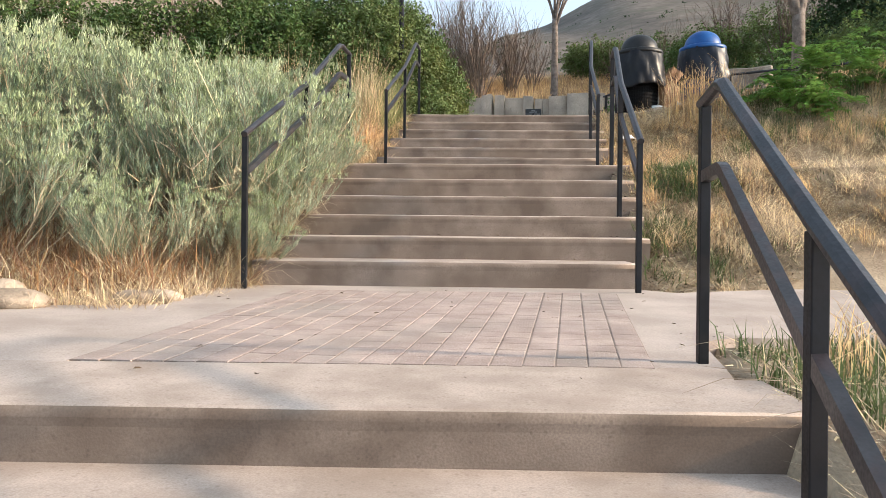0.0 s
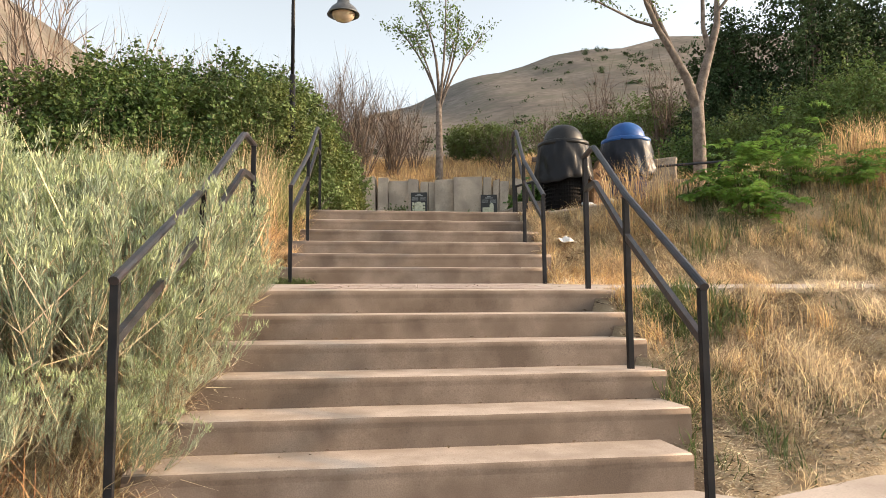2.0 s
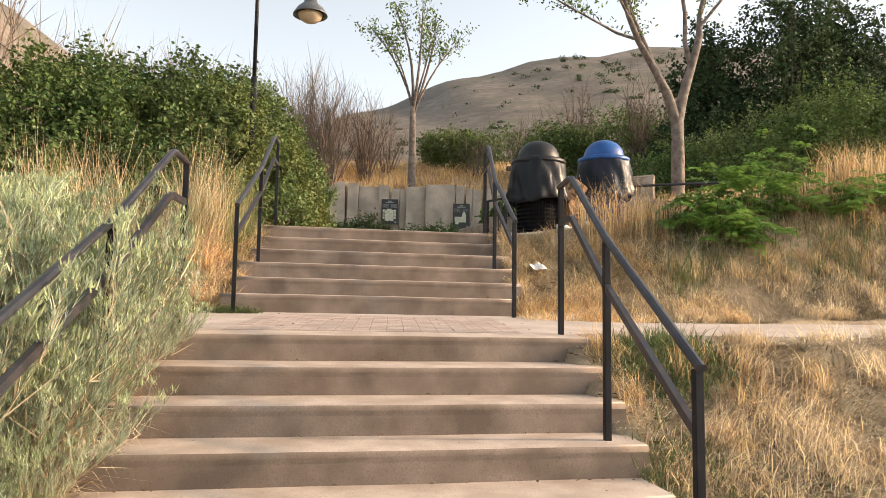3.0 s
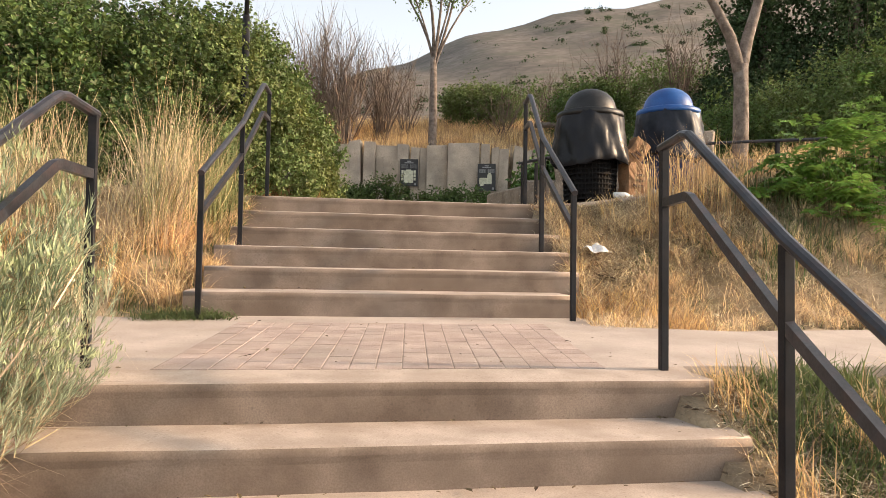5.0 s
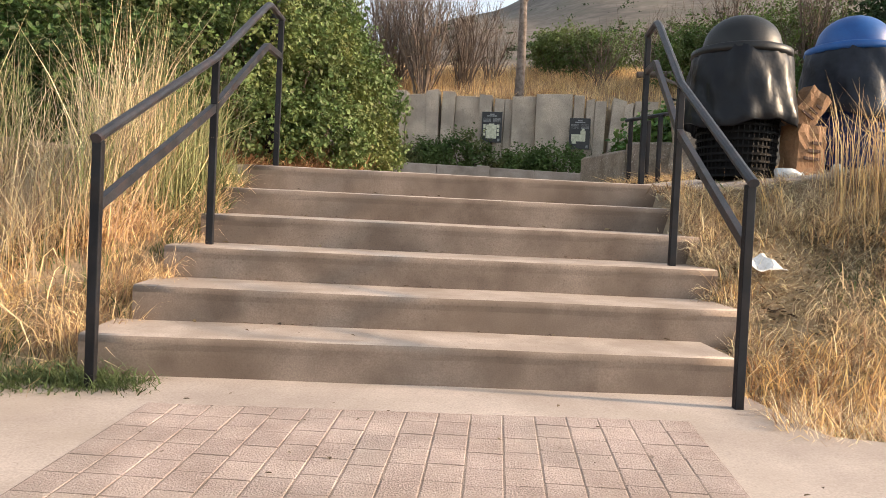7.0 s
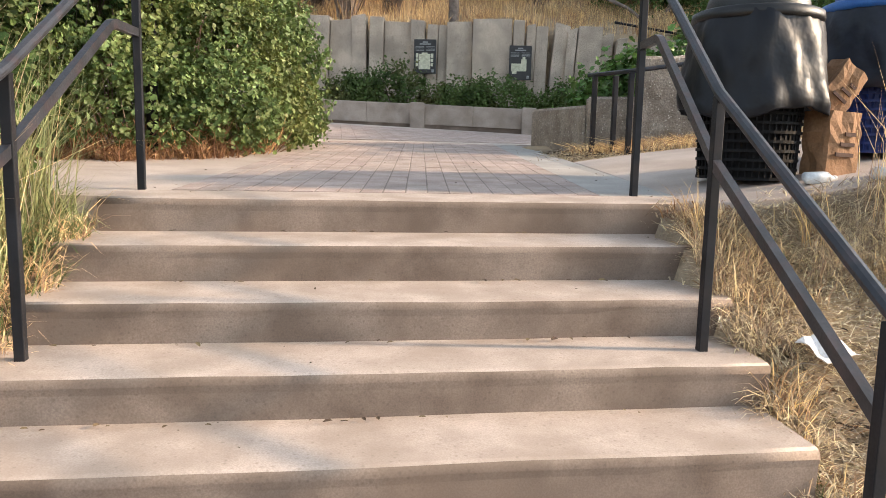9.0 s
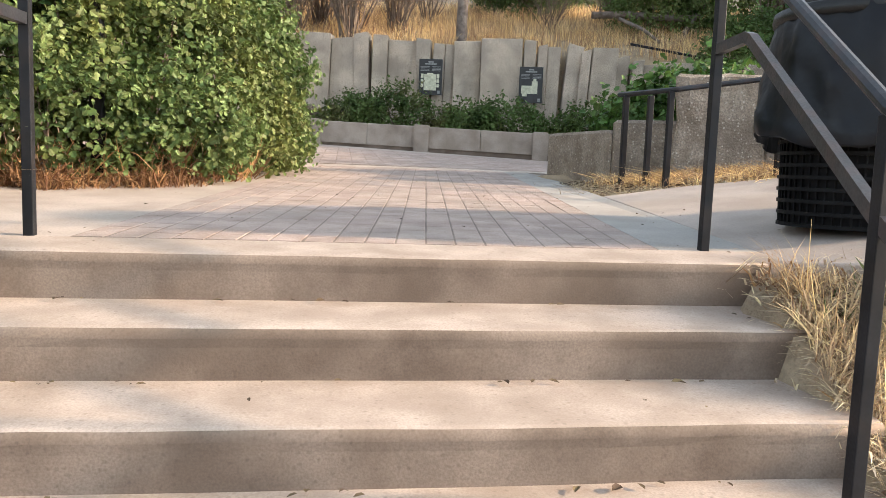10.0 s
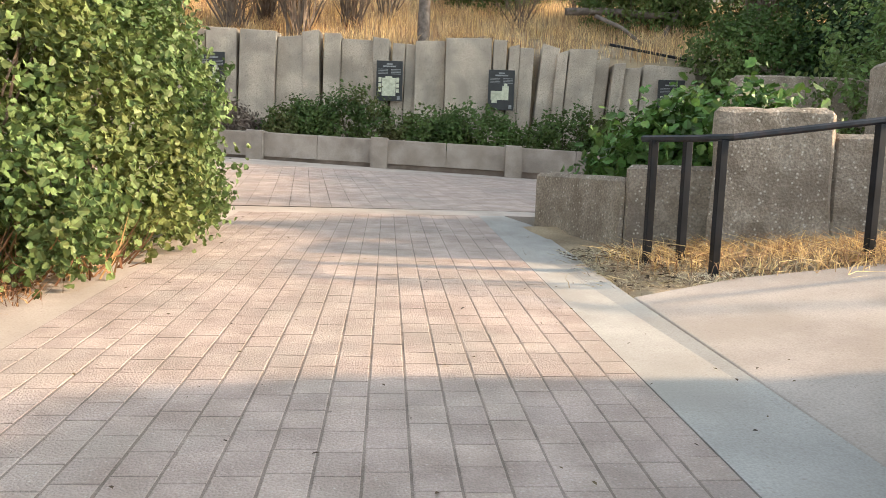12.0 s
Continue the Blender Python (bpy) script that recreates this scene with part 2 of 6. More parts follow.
def prism(bm, outline, z_top, z_bottom, bevel=0.0):
    """A slab over an outline; the heights may be numbers or functions of (x, y)."""
    ht = z_top if callable(z_top) else (lambda x, y: z_top)
    hb = z_bottom if callable(z_bottom) else (lambda x, y: z_bottom)
    top = [bm.verts.new((x, y, ht(x, y))) for x, y in outline]
    bot = [bm.verts.new((x, y, hb(x, y))) for x, y in outline]
    n = len(outline)
    f = bm.faces.new(top)
    bm.faces.new(bot[::-1])
    for i in range(n):
        j = (i + 1) % n
        bm.faces.new((top[i], bot[i], bot[j], top[j]))
    bmesh.ops.recalc_face_normals(bm, faces=bm.faces)
    if bevel:
        es = [e for e in f.edges]
        bmesh.ops.bevel(bm, geom=es, offset=bevel, segments=3, affect="EDGES", profile=0.5)
    return bm


def sweep(bm, pts, w, h, sides=4):
    """A bar of width w and height h along a polyline."""
    pts = [Vector(p) for p in pts]
    rings = []
    for i, p in enumerate(pts):
        d = (pts[min(i + 1, len(pts) - 1)] - pts[max(i - 1, 0)]).normalized()
        side = d.cross(Vector((0, 0, 1)))
        if side.length < 0.05:
            side = Vector((1, 0, 0))
        side.normalize()
        up = side.cross(d).normalized()
        ring = []
        for k in range(sides):
            a = 2 * math.pi * (k + 0.5) / sides
            ca, sa_ = math.cos(a), math.sin(a)
            if sides == 4:
                ca, sa_ = math.copysign(1, ca), math.copysign(1, sa_)
            ring.append(bm.verts.new(p + side * ca * w / 2 + up * sa_ * h / 2))
        rings.append(ring)
    for a, b in zip(rings, rings[1:]):
        for k in range(sides):
            j = (k + 1) % sides
            bm.faces.new((a[k], a[j], b[j], b[k]))
    bm.faces.new(rings[0][::-1])
    bm.faces.new(rings[-1])
    bmesh.ops.recalc_face_normals(bm, faces=bm.faces)
    return bm


def lathe(bm, profile, n=28, wobble=None, close_top=False):
    rings = []
    for r, z in profile:
        ring = []
        for k in range(n):
            a = 2 * math.pi * k / n
            rr, zz = (r, z) if wobble is None else wobble(a, r, z)
            ring.append(bm.verts.new((rr * math.cos(a), rr * math.sin(a), zz)))
        rings.append(ring)
    for a, b in zip(rings, rings[1:]):
        for k in range(n):
            j = (k + 1) % n
            bm.faces.new((a[k], a[j], b[j], b[k]))
    if close_top:
        bm.faces.new(rings[-1])
    return bm


rng = np.random.default_rng(7)


def raw_mesh(name, verts, faces):
    me = bpy.data.meshes.new(name)
    me.vertices.add(len(verts))
    me.vertices.foreach_set("co", np.asarray(verts, np.float32).ravel())
    sizes = np.concatenate([np.full(len(f), f.shape[1]) for f in faces])
    loops = np.concatenate([f.ravel() for f in faces]).astype(np.int32)
    me.loops.add(len(loops))
    me.loops.foreach_set("vertex_index", loops)
    me.polygons.add(len(sizes))
    me.polygons.foreach_set("loop_start", np.concatenate([[0], np.cumsum(sizes)[:-1]]).astype(np.int32))
    me.polygons.foreach_set("loop_total", sizes.astype(np.int32))
    me.update(calc_edges=True)
    me.shade_flat()
    return me


def blade_arrays(base, tip, width, bend):
    """Tapered two-piece blades from base to tip, sagging by bend (vectors)."""
    n = len(base)
    d = tip - base
    side = np.cross(d, rng.normal(size=(n, 3)))
    side /= np.linalg.norm(side, axis=1, keepdims=True) + 1e-9
    w = np.asarray(width).reshape(-1, 1) * np.ones((n, 1))
    mid = base + d * 0.55 + bend
    v = np.stack([base - side * w / 2, base + side * w / 2, mid - side * w * 0.4, mid + side * w * 0.4, tip], 1).reshape(-1, 3)
    i = np.arange(n)[:, None] * 5
    return v, np.concatenate([i, i + 1, i + 3, i + 2], 1), np.concatenate([i + 2, i + 3, i + 4], 1)


def blades_mesh(name, base, tip, width, bend):
    v, q, t = blade_arrays(base, tip, width, bend)
    return raw_mesh(name, v, [q, t])


def leaf_mesh(name, centre, size, up_bias=0.4, ratio=0.6, outward=None, lobed=False):
    """Folded diamond leaves at the centres, each of its own turn."""
    n = len(centre)
    a = rng.normal(size=(n, 3))
    if outward is not None:
        a += outward * 0.9
    a[:, 2] += up_bias
    a /= np.linalg.norm(a, axis=1, keepdims=True)          # leaf normal
    b = np.cross(a, rng.normal(size=(n, 3)))
    b /= np.linalg.norm(b, axis=1, keepdims=True)
    c = np.cross(a, b)
    s = (np.asarray(size) * np.ones(n) * rng.uniform(0.65, 1.3, n))[:, None]
    k = s * ratio * 0.5
    lift = a * s * 0.12
    if lobed:
        half = ((-0.5, 0.0), (-0.34, 0.62), (-0.10, 1.0), (0.02, 0.55), (0.24, 0.72), (0.5, 0.0))
        pts = [centre + b * s * u + c * k * w * sg + lift * w for sg in (-1, 1) for u, w in half]
        i = np.arange(n)[:, None] * 12
        return raw_mesh(name, np.stack(pts, 1).reshape(-1, 3), [i + np.arange(6), i + np.arange(11, 5, -1)])
    v = np.stack([centre - b * s * 0.5, centre - b * s * 0.22 - c * k + lift, centre + b * s * 0.20 - c * k * 0.85 + lift, centre + b * s * 0.5,
                  centre + b * s * 0.20 + c * k * 0.85 + lift, centre - b * s * 0.22 + c * k + lift], 1).reshape(-1, 3)
    i = np.arange(n)[:, None] * 6
    return raw_mesh(name, v, [np.concatenate([i, i + 1, i + 2, i + 3], 1), np.concatenate([i, i + 3, i + 4, i + 5], 1)])


# ---- the lie of the land ----
PROFILE = np.array([(-60, -3.0), (-8, -0.35), (0.75, 0.155), (2.45, 1.175), (5.56, 1.33), (7.36, 2.376), (9.5, 2.525), (11.36, 3.55),
                    (16.0, 3.80), (24.0, 4.20), (25.4, 4.30)])


def prof(y):
    return np.interp(y, PROFILE[:, 0], PROFILE[:, 1])


def rail_left(y):
    return -0.775 + 0.12 * (y - 5.33)


def rail_right(y):
    return 1.80 + 0.115 * (y - 5.33)


def plaza_z(x, y):
    back = min(1.0, max(0.0, (y - 17.4) / 6.0))
    return 3.540 + 0.05 * (y - 11.36) - 0.030 * (x - 3.2) * back + 0.14 * max(0.0, x - 2.85) * min(1.0, max(0.0, (16.4 - y) / 1.6))


def land1_z(x, y):
    return 1.175 + 0.05 * (y - 2.45)


def land2_z(x, y):
    return 2.376 + 0.07 * (y - 7.36)


WALL_A, WALL_B = Vector((-0.97, 27.03)), Vector((9.45, 25.01))
wall_dir = (WALL_B - WALL_A).normalized()
wall_out = Vector((wall_dir.y, -wall_dir.x))        # towards the plaza


def behind_wall(x, y):
    return -((x - WALL_A.x) * wall_out.x + (y - WALL_A.y) * wall_out.y)


def ground_z(x, y):
    """Height of the open ground, vectorised."""
    x, y = np.asarray(x, float), np.asarray(y, float)
    z = prof(y) - 0.07
    right = np.clip(x - rail_right(y), 0, None)
    leftd = np.clip(rail_left(y) - x, 0, None)
    z = z + 0.10 * np.clip(leftd - 0.3, 0, 8) + 0.03 * np.clip(right - 0.6, 0, 5)
    # plaza side ground to the right climbs with the path
    z = z + (0.07 + 0.14 * np.clip(x - 2.85, 0, 5)) * np.clip((y - 9.2) / 1.7, 0, 1) * (x > 2.5) * np.clip((17.4 - y) / 2, 0, 1)
    # bank behind the retaining wall, then the hills
    bw = -((x - WALL_A.x) * wall_out.x + (y - WALL_A.y) * wall_out.y)
    bank = 6.55 + 0.36 * np.clip(bw - 0.4, 0, 6) + 0.06 * np.clip(bw - 6.4, 0, 40)
    t = np.clip((bw - 0.15) / 0.3, 0, 1)
    z = z * (1 - t) + bank * t
    far = np.clip((y - 45) / 75, 0, 1)
    ridge = np.interp(x, [-60, -12, 0, 6.4, 13.7, 19.2, 25.9, 32.7, 38.7, 43.7, 52, 59.3, 68, 110], [14, 22, 31, 34.5, 37.1, 39.5, 42.3, 45.1, 47, 48.1, 49.8, 50.8, 51.8, 55]) + 0.5 * np.sin(x * 0.35)
    f = far
    z = np.where(y > 45, z * (1 - f) + ridge * f, z)
    left_hill = 22 * np.clip((-x - 22) / 50, 0, 1) * np.clip((y + 10) / 40, 0, 1) + 14 * np.clip((-x - 16) / 8, 0, 1) * np.clip((y - 32) / 28, 0, 1)
    right_hill = 9 * np.clip((x - 26) / 50, 0, 1) * np.clip((70 - y) / 40, 0, 1)
    z = z + 0.05 * np.clip((y - 2.0) / 0.8, 0, 1) * (x > 1.5) * (y < 4.0)
    wedge = (x > 2.8) & (x < 5.6) & (y > 13.2) & (y < 16.3)
    z = np.where(wedge, 3.522 + 0.05 * (y - 11.36) + 0.14 * np.clip(x - 2.85, 0, None) * np.clip((16.4 - y) / 1.6, 0, 1), z)
    return z + left_hill + right_hill


def axis(fine_lo, fine_hi, step, lo, hi, grow=1.22):
    out = list(np.arange(fine_lo, fine_hi + 1e-6, step))
    s, v = step, fine_hi
    while v < hi:
        s *= grow
        v += s
        out.append(v)
    s, v = step, fine_lo
    while v > lo:
        s *= grow
        v -= s
        out.insert(0, v)
    return np.array(out)


gx, gy = axis(-9, 12, 0.16, -420, 420), np.unique(np.append(axis(-3, 29, 0.16, -200, 520), [100, 110, 120, 121]))
GX, GY = np.meshgrid(gx, gy)
GZ = ground_z(GX, GY)
bumps = np.array([noise.noise((x * 1.3, y * 1.3, 0.3)) * 0.05 + noise.noise((x * 4, y * 4, 2.0)) * 0.02 for x, y in zip(GX.ravel(), GY.ravel())]).reshape(GX.shape)
big = np.array([noise.noise((x * 0.03, y * 0.03, 5.0)) * 3.0 for x, y in zip(GX.ravel(), GY.ravel())]).reshape(GX.shape)
GZ = GZ + bumps + big * 0.3 * np.clip((GY - 45) / 60, 0, 1)
# the ground keeps clear below stairs, landings, walks and plaza
under_stairs = (GX > np.where(GY < 3.0, -4.4, rail_left(GY) - 0.02)) & (GX < rail_right(GY) + 0.0) & (GY < 12) & (GY > -3)
in_plaza = (GY > 11.45) & (GX > -0.35 - 0.5 * (GY - 11.5)) & (GX < 2.80 + 0.065 * (GY - 11.65)) & (behind_wall(GX, GY) < -1.2)
in_pad = (GY > 11.35) & (GX >= 2.4) & (GX < 6.6) & (GY < np.minimum(13.85, 13.75 - 0.54 * (GX - 4.4)))
in_land1 = (GY > 2.4) & (GY < 5.1) & ((GX < -0.6) & (GY < 4.2) | (GX > 1.0) & (GY > 3.74) & (GY < 5.15 + 0.35 * np.clip(GX - 1.5, 0, 9)))
in_land2 = ((GX > 1.8) & (GY > 7.78) & (GY < 8.7 + 0.1 * (GX - 2)) | (GX < -0.4) & (GY > 7.6) & (GY < 9.2))
in_court = (GX >= 3.3) & (GX < 9) & (GY > 16.8) & (behind_wall(GX, GY) < -1.6)
for mask in (under_stairs, in_plaza, in_pad, in_land1, in_land2, in_court):
    GZ = np.where(mask, GZ - 0.28, GZ)
GZ = np.where(under_stairs, GZ - 0.25, GZ)
nx, ny = len(gx), len(gy)
idx = np.arange(nx * ny).reshape(ny, nx)
quads = np.stack([idx[:-1, :-1], idx[:-1, 1:], idx[1:, 1:], idx[1:, :-1]], -1).reshape(-1, 4)
ground = link_mesh("ground", raw_mesh("ground", np.stack([GX, GY, GZ], -1).reshape(-1, 3), [quads]), M_SOIL, smooth=True)
ground.data.materials.append(M_HILL)
hill_face = ((GY[:-1, :-1] > 40) | (np.abs(GX[:-1, :-1]) > 30)).astype(np.int32).ravel()
ground.data.polygons.foreach_set("material_index", hill_face)
tagged(ground, "dry brown soil slope with litter and distant hill", "ground", kind="structure")


# ---- stairs and landings ----
def flight(name, noses, base_y, base_z, label, left_end=None):
    """Cast steps; each is a riser block coloured darker for shade, with a paler worn tread slab."""
    top = thing(name, (0, base_y, base_z), label, "stairs", kind="structure")
    for i, (y, z) in enumerate(noses):
        nxt = noses[i + 1][0] if i + 1 < len(noses) else y + 0.42
        zb = (noses[i - 1][1] if i else base_z) - 0.10
        x0, x1 = (left_end if left_end else rail_left(y) - (0.12 if y > 9 else 0.04) + 0.03 * (i % 2)), rail_right(y) + (0.16 if i else 0.02)
        bm = bmesh.new()
        n = 14
        prof_pts = [(0.012, zb), (0.006, z - 0.06), (0.002, z - 0.034), (0.004, z - 0.018), (0.012, z - 0.006), (0.030, z), (nxt - y + 0.03, z + 0.012)]
        cols = []
        for k in range(n + 1):
            x = x0 + (x1 - x0) * k / n
            col = []
            for j, (dy, zz) in enumerate(prof_pts):
                w = 0.007 * noise.noise((x * 1.7, y * 3, 1.0 + i)) + (0.004 * noise.noise((x * 9, zz * 20, i)) if 0 < j < 6 else 0)
                col.append(bm.verts.new((x - 0, y + dy + (w if j < 6 else 0), zz + w * 0.4)))
            cols.append(col)
        for a, b in zip(cols, cols[1:]):
            for j in range(len(prof_pts) - 1):
                f = bm.faces.new((a[j], b[j], b[j + 1], a[j + 1]))
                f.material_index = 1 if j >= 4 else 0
                f.smooth = 2 <= j <= 4
        for col in (cols[0][::-1], cols[-1]):
            low = bm.verts.new((col[0].co.x, y + nxt - y + 0.03, zb))
            bm.faces.new(list(col) + [low])
        bmesh.ops.recalc_face_normals(bm, faces=bm.faces)
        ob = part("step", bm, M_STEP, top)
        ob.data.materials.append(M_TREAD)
        ob.matrix_parent_inverse = Matrix.Translation((0, -base_y, -base_z))
    return top


flight("stairs_lower", [(2.45 - 0.34 * k, 1.175 - 0.17 * k) for k in range(5, -1, -1)], 0.75, 0.155, "weathered cast concrete steps with stained, shade-darkened risers", -4.5)
flight("stairs_middle", [(5.56 + 0.36 * k, 1.504 + 0.1744 * k) for k in range(6)], 5.56, 1.33, "weathered cast concrete steps with stained, shade-darkened risers")
flight("stairs_upper", [(9.50 + 0.3707 * k, 2.692 + 0.1695 * k) for k in range(6)], 9.50, 2.525, "weathered cast concrete steps with stained, shade-darkened risers")


def slab(name, outline, ztop, thick, material, label, bevel=0.012):
    bm = prism(bmesh.new(), outline, ztop, lambda x, y: ztop(x, y) - thick, bevel)
    return tagged(part(name, bm, material), label, "paving", kind="structure")


def up(fn, d):
    return lambda x, y: fn(x, y) + d


bm = prism(bmesh.new(), [(-6, -8), (6, -8), (6, 0.79), (-6, 0.79)], lambda x, y: 0.155 + 0.02 * (y - 0.79), -0.4)
tagged(part("pavement_lower", bm, M_WALK), "pale concrete walk below the steps", "pavement", kind="structure")
# first landing: margins round the paver panel, walks to both sides
slab("landing_front_1", [(-4.5, 2.50), (1.46, 2.50), (1.56, 3.02), (1.30, 3.03), (-0.70, 3.0), (-4.5, 2.93)], lambda x, y: land1_z(x, y) - (0.0025 if y < 2.6 else 0.0), 0.3, M_TREAD, "concrete landing margin with worn edge", 0.0)
slab("landing_walk_1", [(-7.0, 2.4), (-4.5, 2.4), (-4.5, 2.93), (-0.70, 3.0), (-0.43, 5.28), (-0.95, 5.28), (-0.96, 4.5), (-1.75, 4.36), (-7.0, 4.2)], land1_z, 0.3, M_WALK, "pale concrete side walk", 0.0)
slab("landing_walk_2", [(1.30, 3.03), (1.56, 3.02), (1.64, 3.55), (1.82, 3.65), (8.5, 3.8), (8.5, 7.6), (3.5, 5.9), (2.05, 5.36), (1.80, 5.60), (1.64, 5.28)], land1_z, 0.3, M_WALK, "pale concrete side walk", 0.0)
slab("landing_back_1", [(-0.95, 5.28), (-0.43, 5.28), (1.64, 5.28), (1.80, 5.6), (1.80, 5.64), (-1.0, 5.64)], land1_z, 0.3, M_WALK, "concrete strip at the foot of steps", 0.0)
# second landing
slab("landing_front_2", [(-0.72, 7.62), (-0.72, 7.41), (2.15, 7.41), (2.2, 7.66), (1.80, 7.62), (-0.19, 7.62)], lambda x, y: land2_z(x, y) - (0.0035 if y < 7.5 else 0.0), 0.3, M_TREAD, "concrete landing margin with worn edge", 0.0)
slab("landing_walk_3", [(-7.0, 7.5), (-0.72, 7.62), (-0.19, 7.62), (0.0, 9.16), (0.0, 9.54), (-0.45, 9.54), (-0.6, 9.36), (-1.2, 9.5), (-7.0, 9.7)], land2_z, 0.3, M_WALK, "pale concrete side walk", 0.0)
slab("landing_walk_4", [(1.80, 7.62), (2.2, 7.66), (9.0, 7.5), (9.0, 9.5), (3.2, 8.86), (2.45, 9.05), (2.36, 9.54), (1.98, 9.54), (1.98, 9.16)], land2_z, 0.3, M_WALK, "pale concrete side walk", 0.0)
slab("landing_back_2", [(0.0, 9.16), (1.98, 9.16), (1.98, 9.54), (0.0, 9.54)], land2_z, 0.3, M_WALK, "concrete strip at the foot of steps", 0.0)


# plaza: margin at the head of the steps, paver field, concrete borders
def field_left(y):
    return 0.12 + 0.115 * (y - 11.65)


def field_right(y):
    return 2.345 + 0.105 * (y - 11.65)


slab("plaza_edge", [(-0.35, 11.65), (-0.35, 11.40), (2.74, 11.40), (2.78, 11.65), (2.35, 11.65), (0.12, 11.65)], lambda x, y: plaza_z(x, y) - (0.0025 if y < 11.45 else 0.0), 0.3, M_TREAD, "concrete plaza margin at the stair head", 0.0)
slab("plaza_walk_left", [(-0.72, 11.62), (-0.36, 11.50), (-0.35, 11.65), (0.12, 11.65), (0.78, 17.36), (-2.5, 17.0), (-1.5, 13.4)], plaza_z, 0.10, M_WALK, "pale concrete walk along the hedge", 0.0)
slab("plaza_border", [(2.35, 11.65), (2.78, 11.65), (2.96, 14.05), (3.28, 16.8), (3.2, 17.4), (2.95, 17.4)], plaza_z, 0.3, M_BORDER, "smooth grey concrete border strip", 0.0)
slab("plaza_path", [(2.786, 11.65), (2.745, 11.52), (2.76, 11.40), (3.0, 11.30), (3.9, 11.30), (4.9, 11.5), (5.5, 11.9), (6.6, 11.5), (6.9, 12.6), (5.3, 13.48), (4.4, 13.98), (3.58, 14.12), (2.968, 14.05)], plaza_z, 0.40, M_WALK, "pale concrete path climbing beside rubbish bins", 0.01)
slab("plaza_band", [(-4, 17.05), (0.7, 17.35), (3.3, 17.4), (9, 16.4), (9, 16.8), (3.3, 17.8), (0.7, 17.75), (-4, 17.4)], plaza_z, 0.3, M_WALK, "pale concrete band across the plaza", 0.0)
slab("plaza_court", [(-6, 16.2), (0.45, 16.2), (0.62, 17.34), (-6, 17.0)], plaza_z, 0.3, M_WALK, "pale concrete plaza paving", 0.0)


# ---- retaining wall of tilted concrete panels ----
wall = thing("wall_north", (WALL_A.x, WALL_A.y, 4.3), "grey board-formed concrete retaining wall of uneven panels", "retaining wall", kind="structure")
widths = [0.95, 0.55, 0.8, 0.62, 0.7, 0.9, 0.6, 0.75, 0.66, 0.36, 0.34, 0.70, 0.34, 0.27, 0.27, 0.62, 0.95, 0.28, 0.22, 0.3, 0.36, 0.22, 0.58, 0.3, 0.25, 0.42, 1.05]
tops = [6.9, 6.8, 6.92, 6.85, 6.95, 6.9, 6.9, 6.88, 6.82, 6.92, 6.85, 6.79, 6.81, 6.70, 6.72, 6.77, 6.84, 6.82, 6.74, 6.72, 6.76, 6.62, 6.72, 6.55, 6.42, 6.36, 6.41]
anchor = 8                       # this panel begins at WALL_A plus its measure
offset = 1.69 - sum(widths[:anchor])
seq = [(offset + sum(widths[:i]), w, tp) for i, (w, tp) in enumerate(zip(widths, tops))]
first = seq[0][0]
r2 = random.Random(3)
for k in range(14):
    w = r2.uniform(0.4, 1.0)
    first -= w
    seq.append((first, w, r2.uniform(6.75, 6.95)))
last = offset + sum(widths)
for k in range(16):
    w = r2.uniform(0.4, 1.1)
    seq.append((last, w, 6.35 - 0.02 * k + r2.uniform(-0.08, 0.08)))
    last += w
for (sa0, w, tp) in seq:
    pl, pr = r2.uniform(0.0, 0.24), r2.uniform(0.0, 0.24)
    lean = r2.uniform(-0.06, 0.10) if sa0 < 6.9 else r2.uniform(0.10, 0.24)
    tw = r2.uniform(-0.08, 0.08)
    bm = bmesh.new()
    pts = []
    for (u, v, zz) in ((0, -0.35, 3.9), (w, -0.35, 3.9), (w, pr + tw, 3.9), (0, pl - tw, 3.9), (0, -0.35, tp), (w, -0.35, tp), (w, pr, tp + r2.uniform(-.05, .05)), (0, pl, tp + r2.uniform(-.05, .05))):
        sh = (u + (0.0 if zz < 5 else lean) + (0.004 if u == 0 else -0.004))
        p = WALL_A + wall_dir * (sa0 + sh) + wall_out * v
        pts.append(bm.verts.new((p.x, p.y, zz)))
    for f in ((0, 1, 2, 3), (4, 7, 6, 5), (3, 2, 6, 7), (0, 3, 7, 4), (1, 5, 6, 2), (0, 4, 5, 1)):
        bm.faces.new([pts[i] for i in f])
    bmesh.ops.recalc_face_normals(bm, faces=bm.faces)
    bmesh.ops.bevel(bm, geom=list(bm.edges), offset=0.012, segments=1, affect="EDGES")
    ob = part("panel", bm, M_WALL, wall)
    ob.matrix_parent_inverse = Matrix.Translation((-WALL_A.x, -WALL_A.y, -4.3))

# low curb wall with pillars in front of the planting bed
curb = thing("curb_wall", (3, 23.76, 4.2), "low brown-grey concrete seat wall with square pillars", "low wall", kind="structure")
CURB = [(-5.0, 25.4), (-1.7, 24.86), (0.47, 24.42), (2.65, 23.97), (5.0, 23.50), (7.2, 23.1), (9.4, 22.6)]


def curb_z(x, y):
    return 4.275 - 0.029 * x


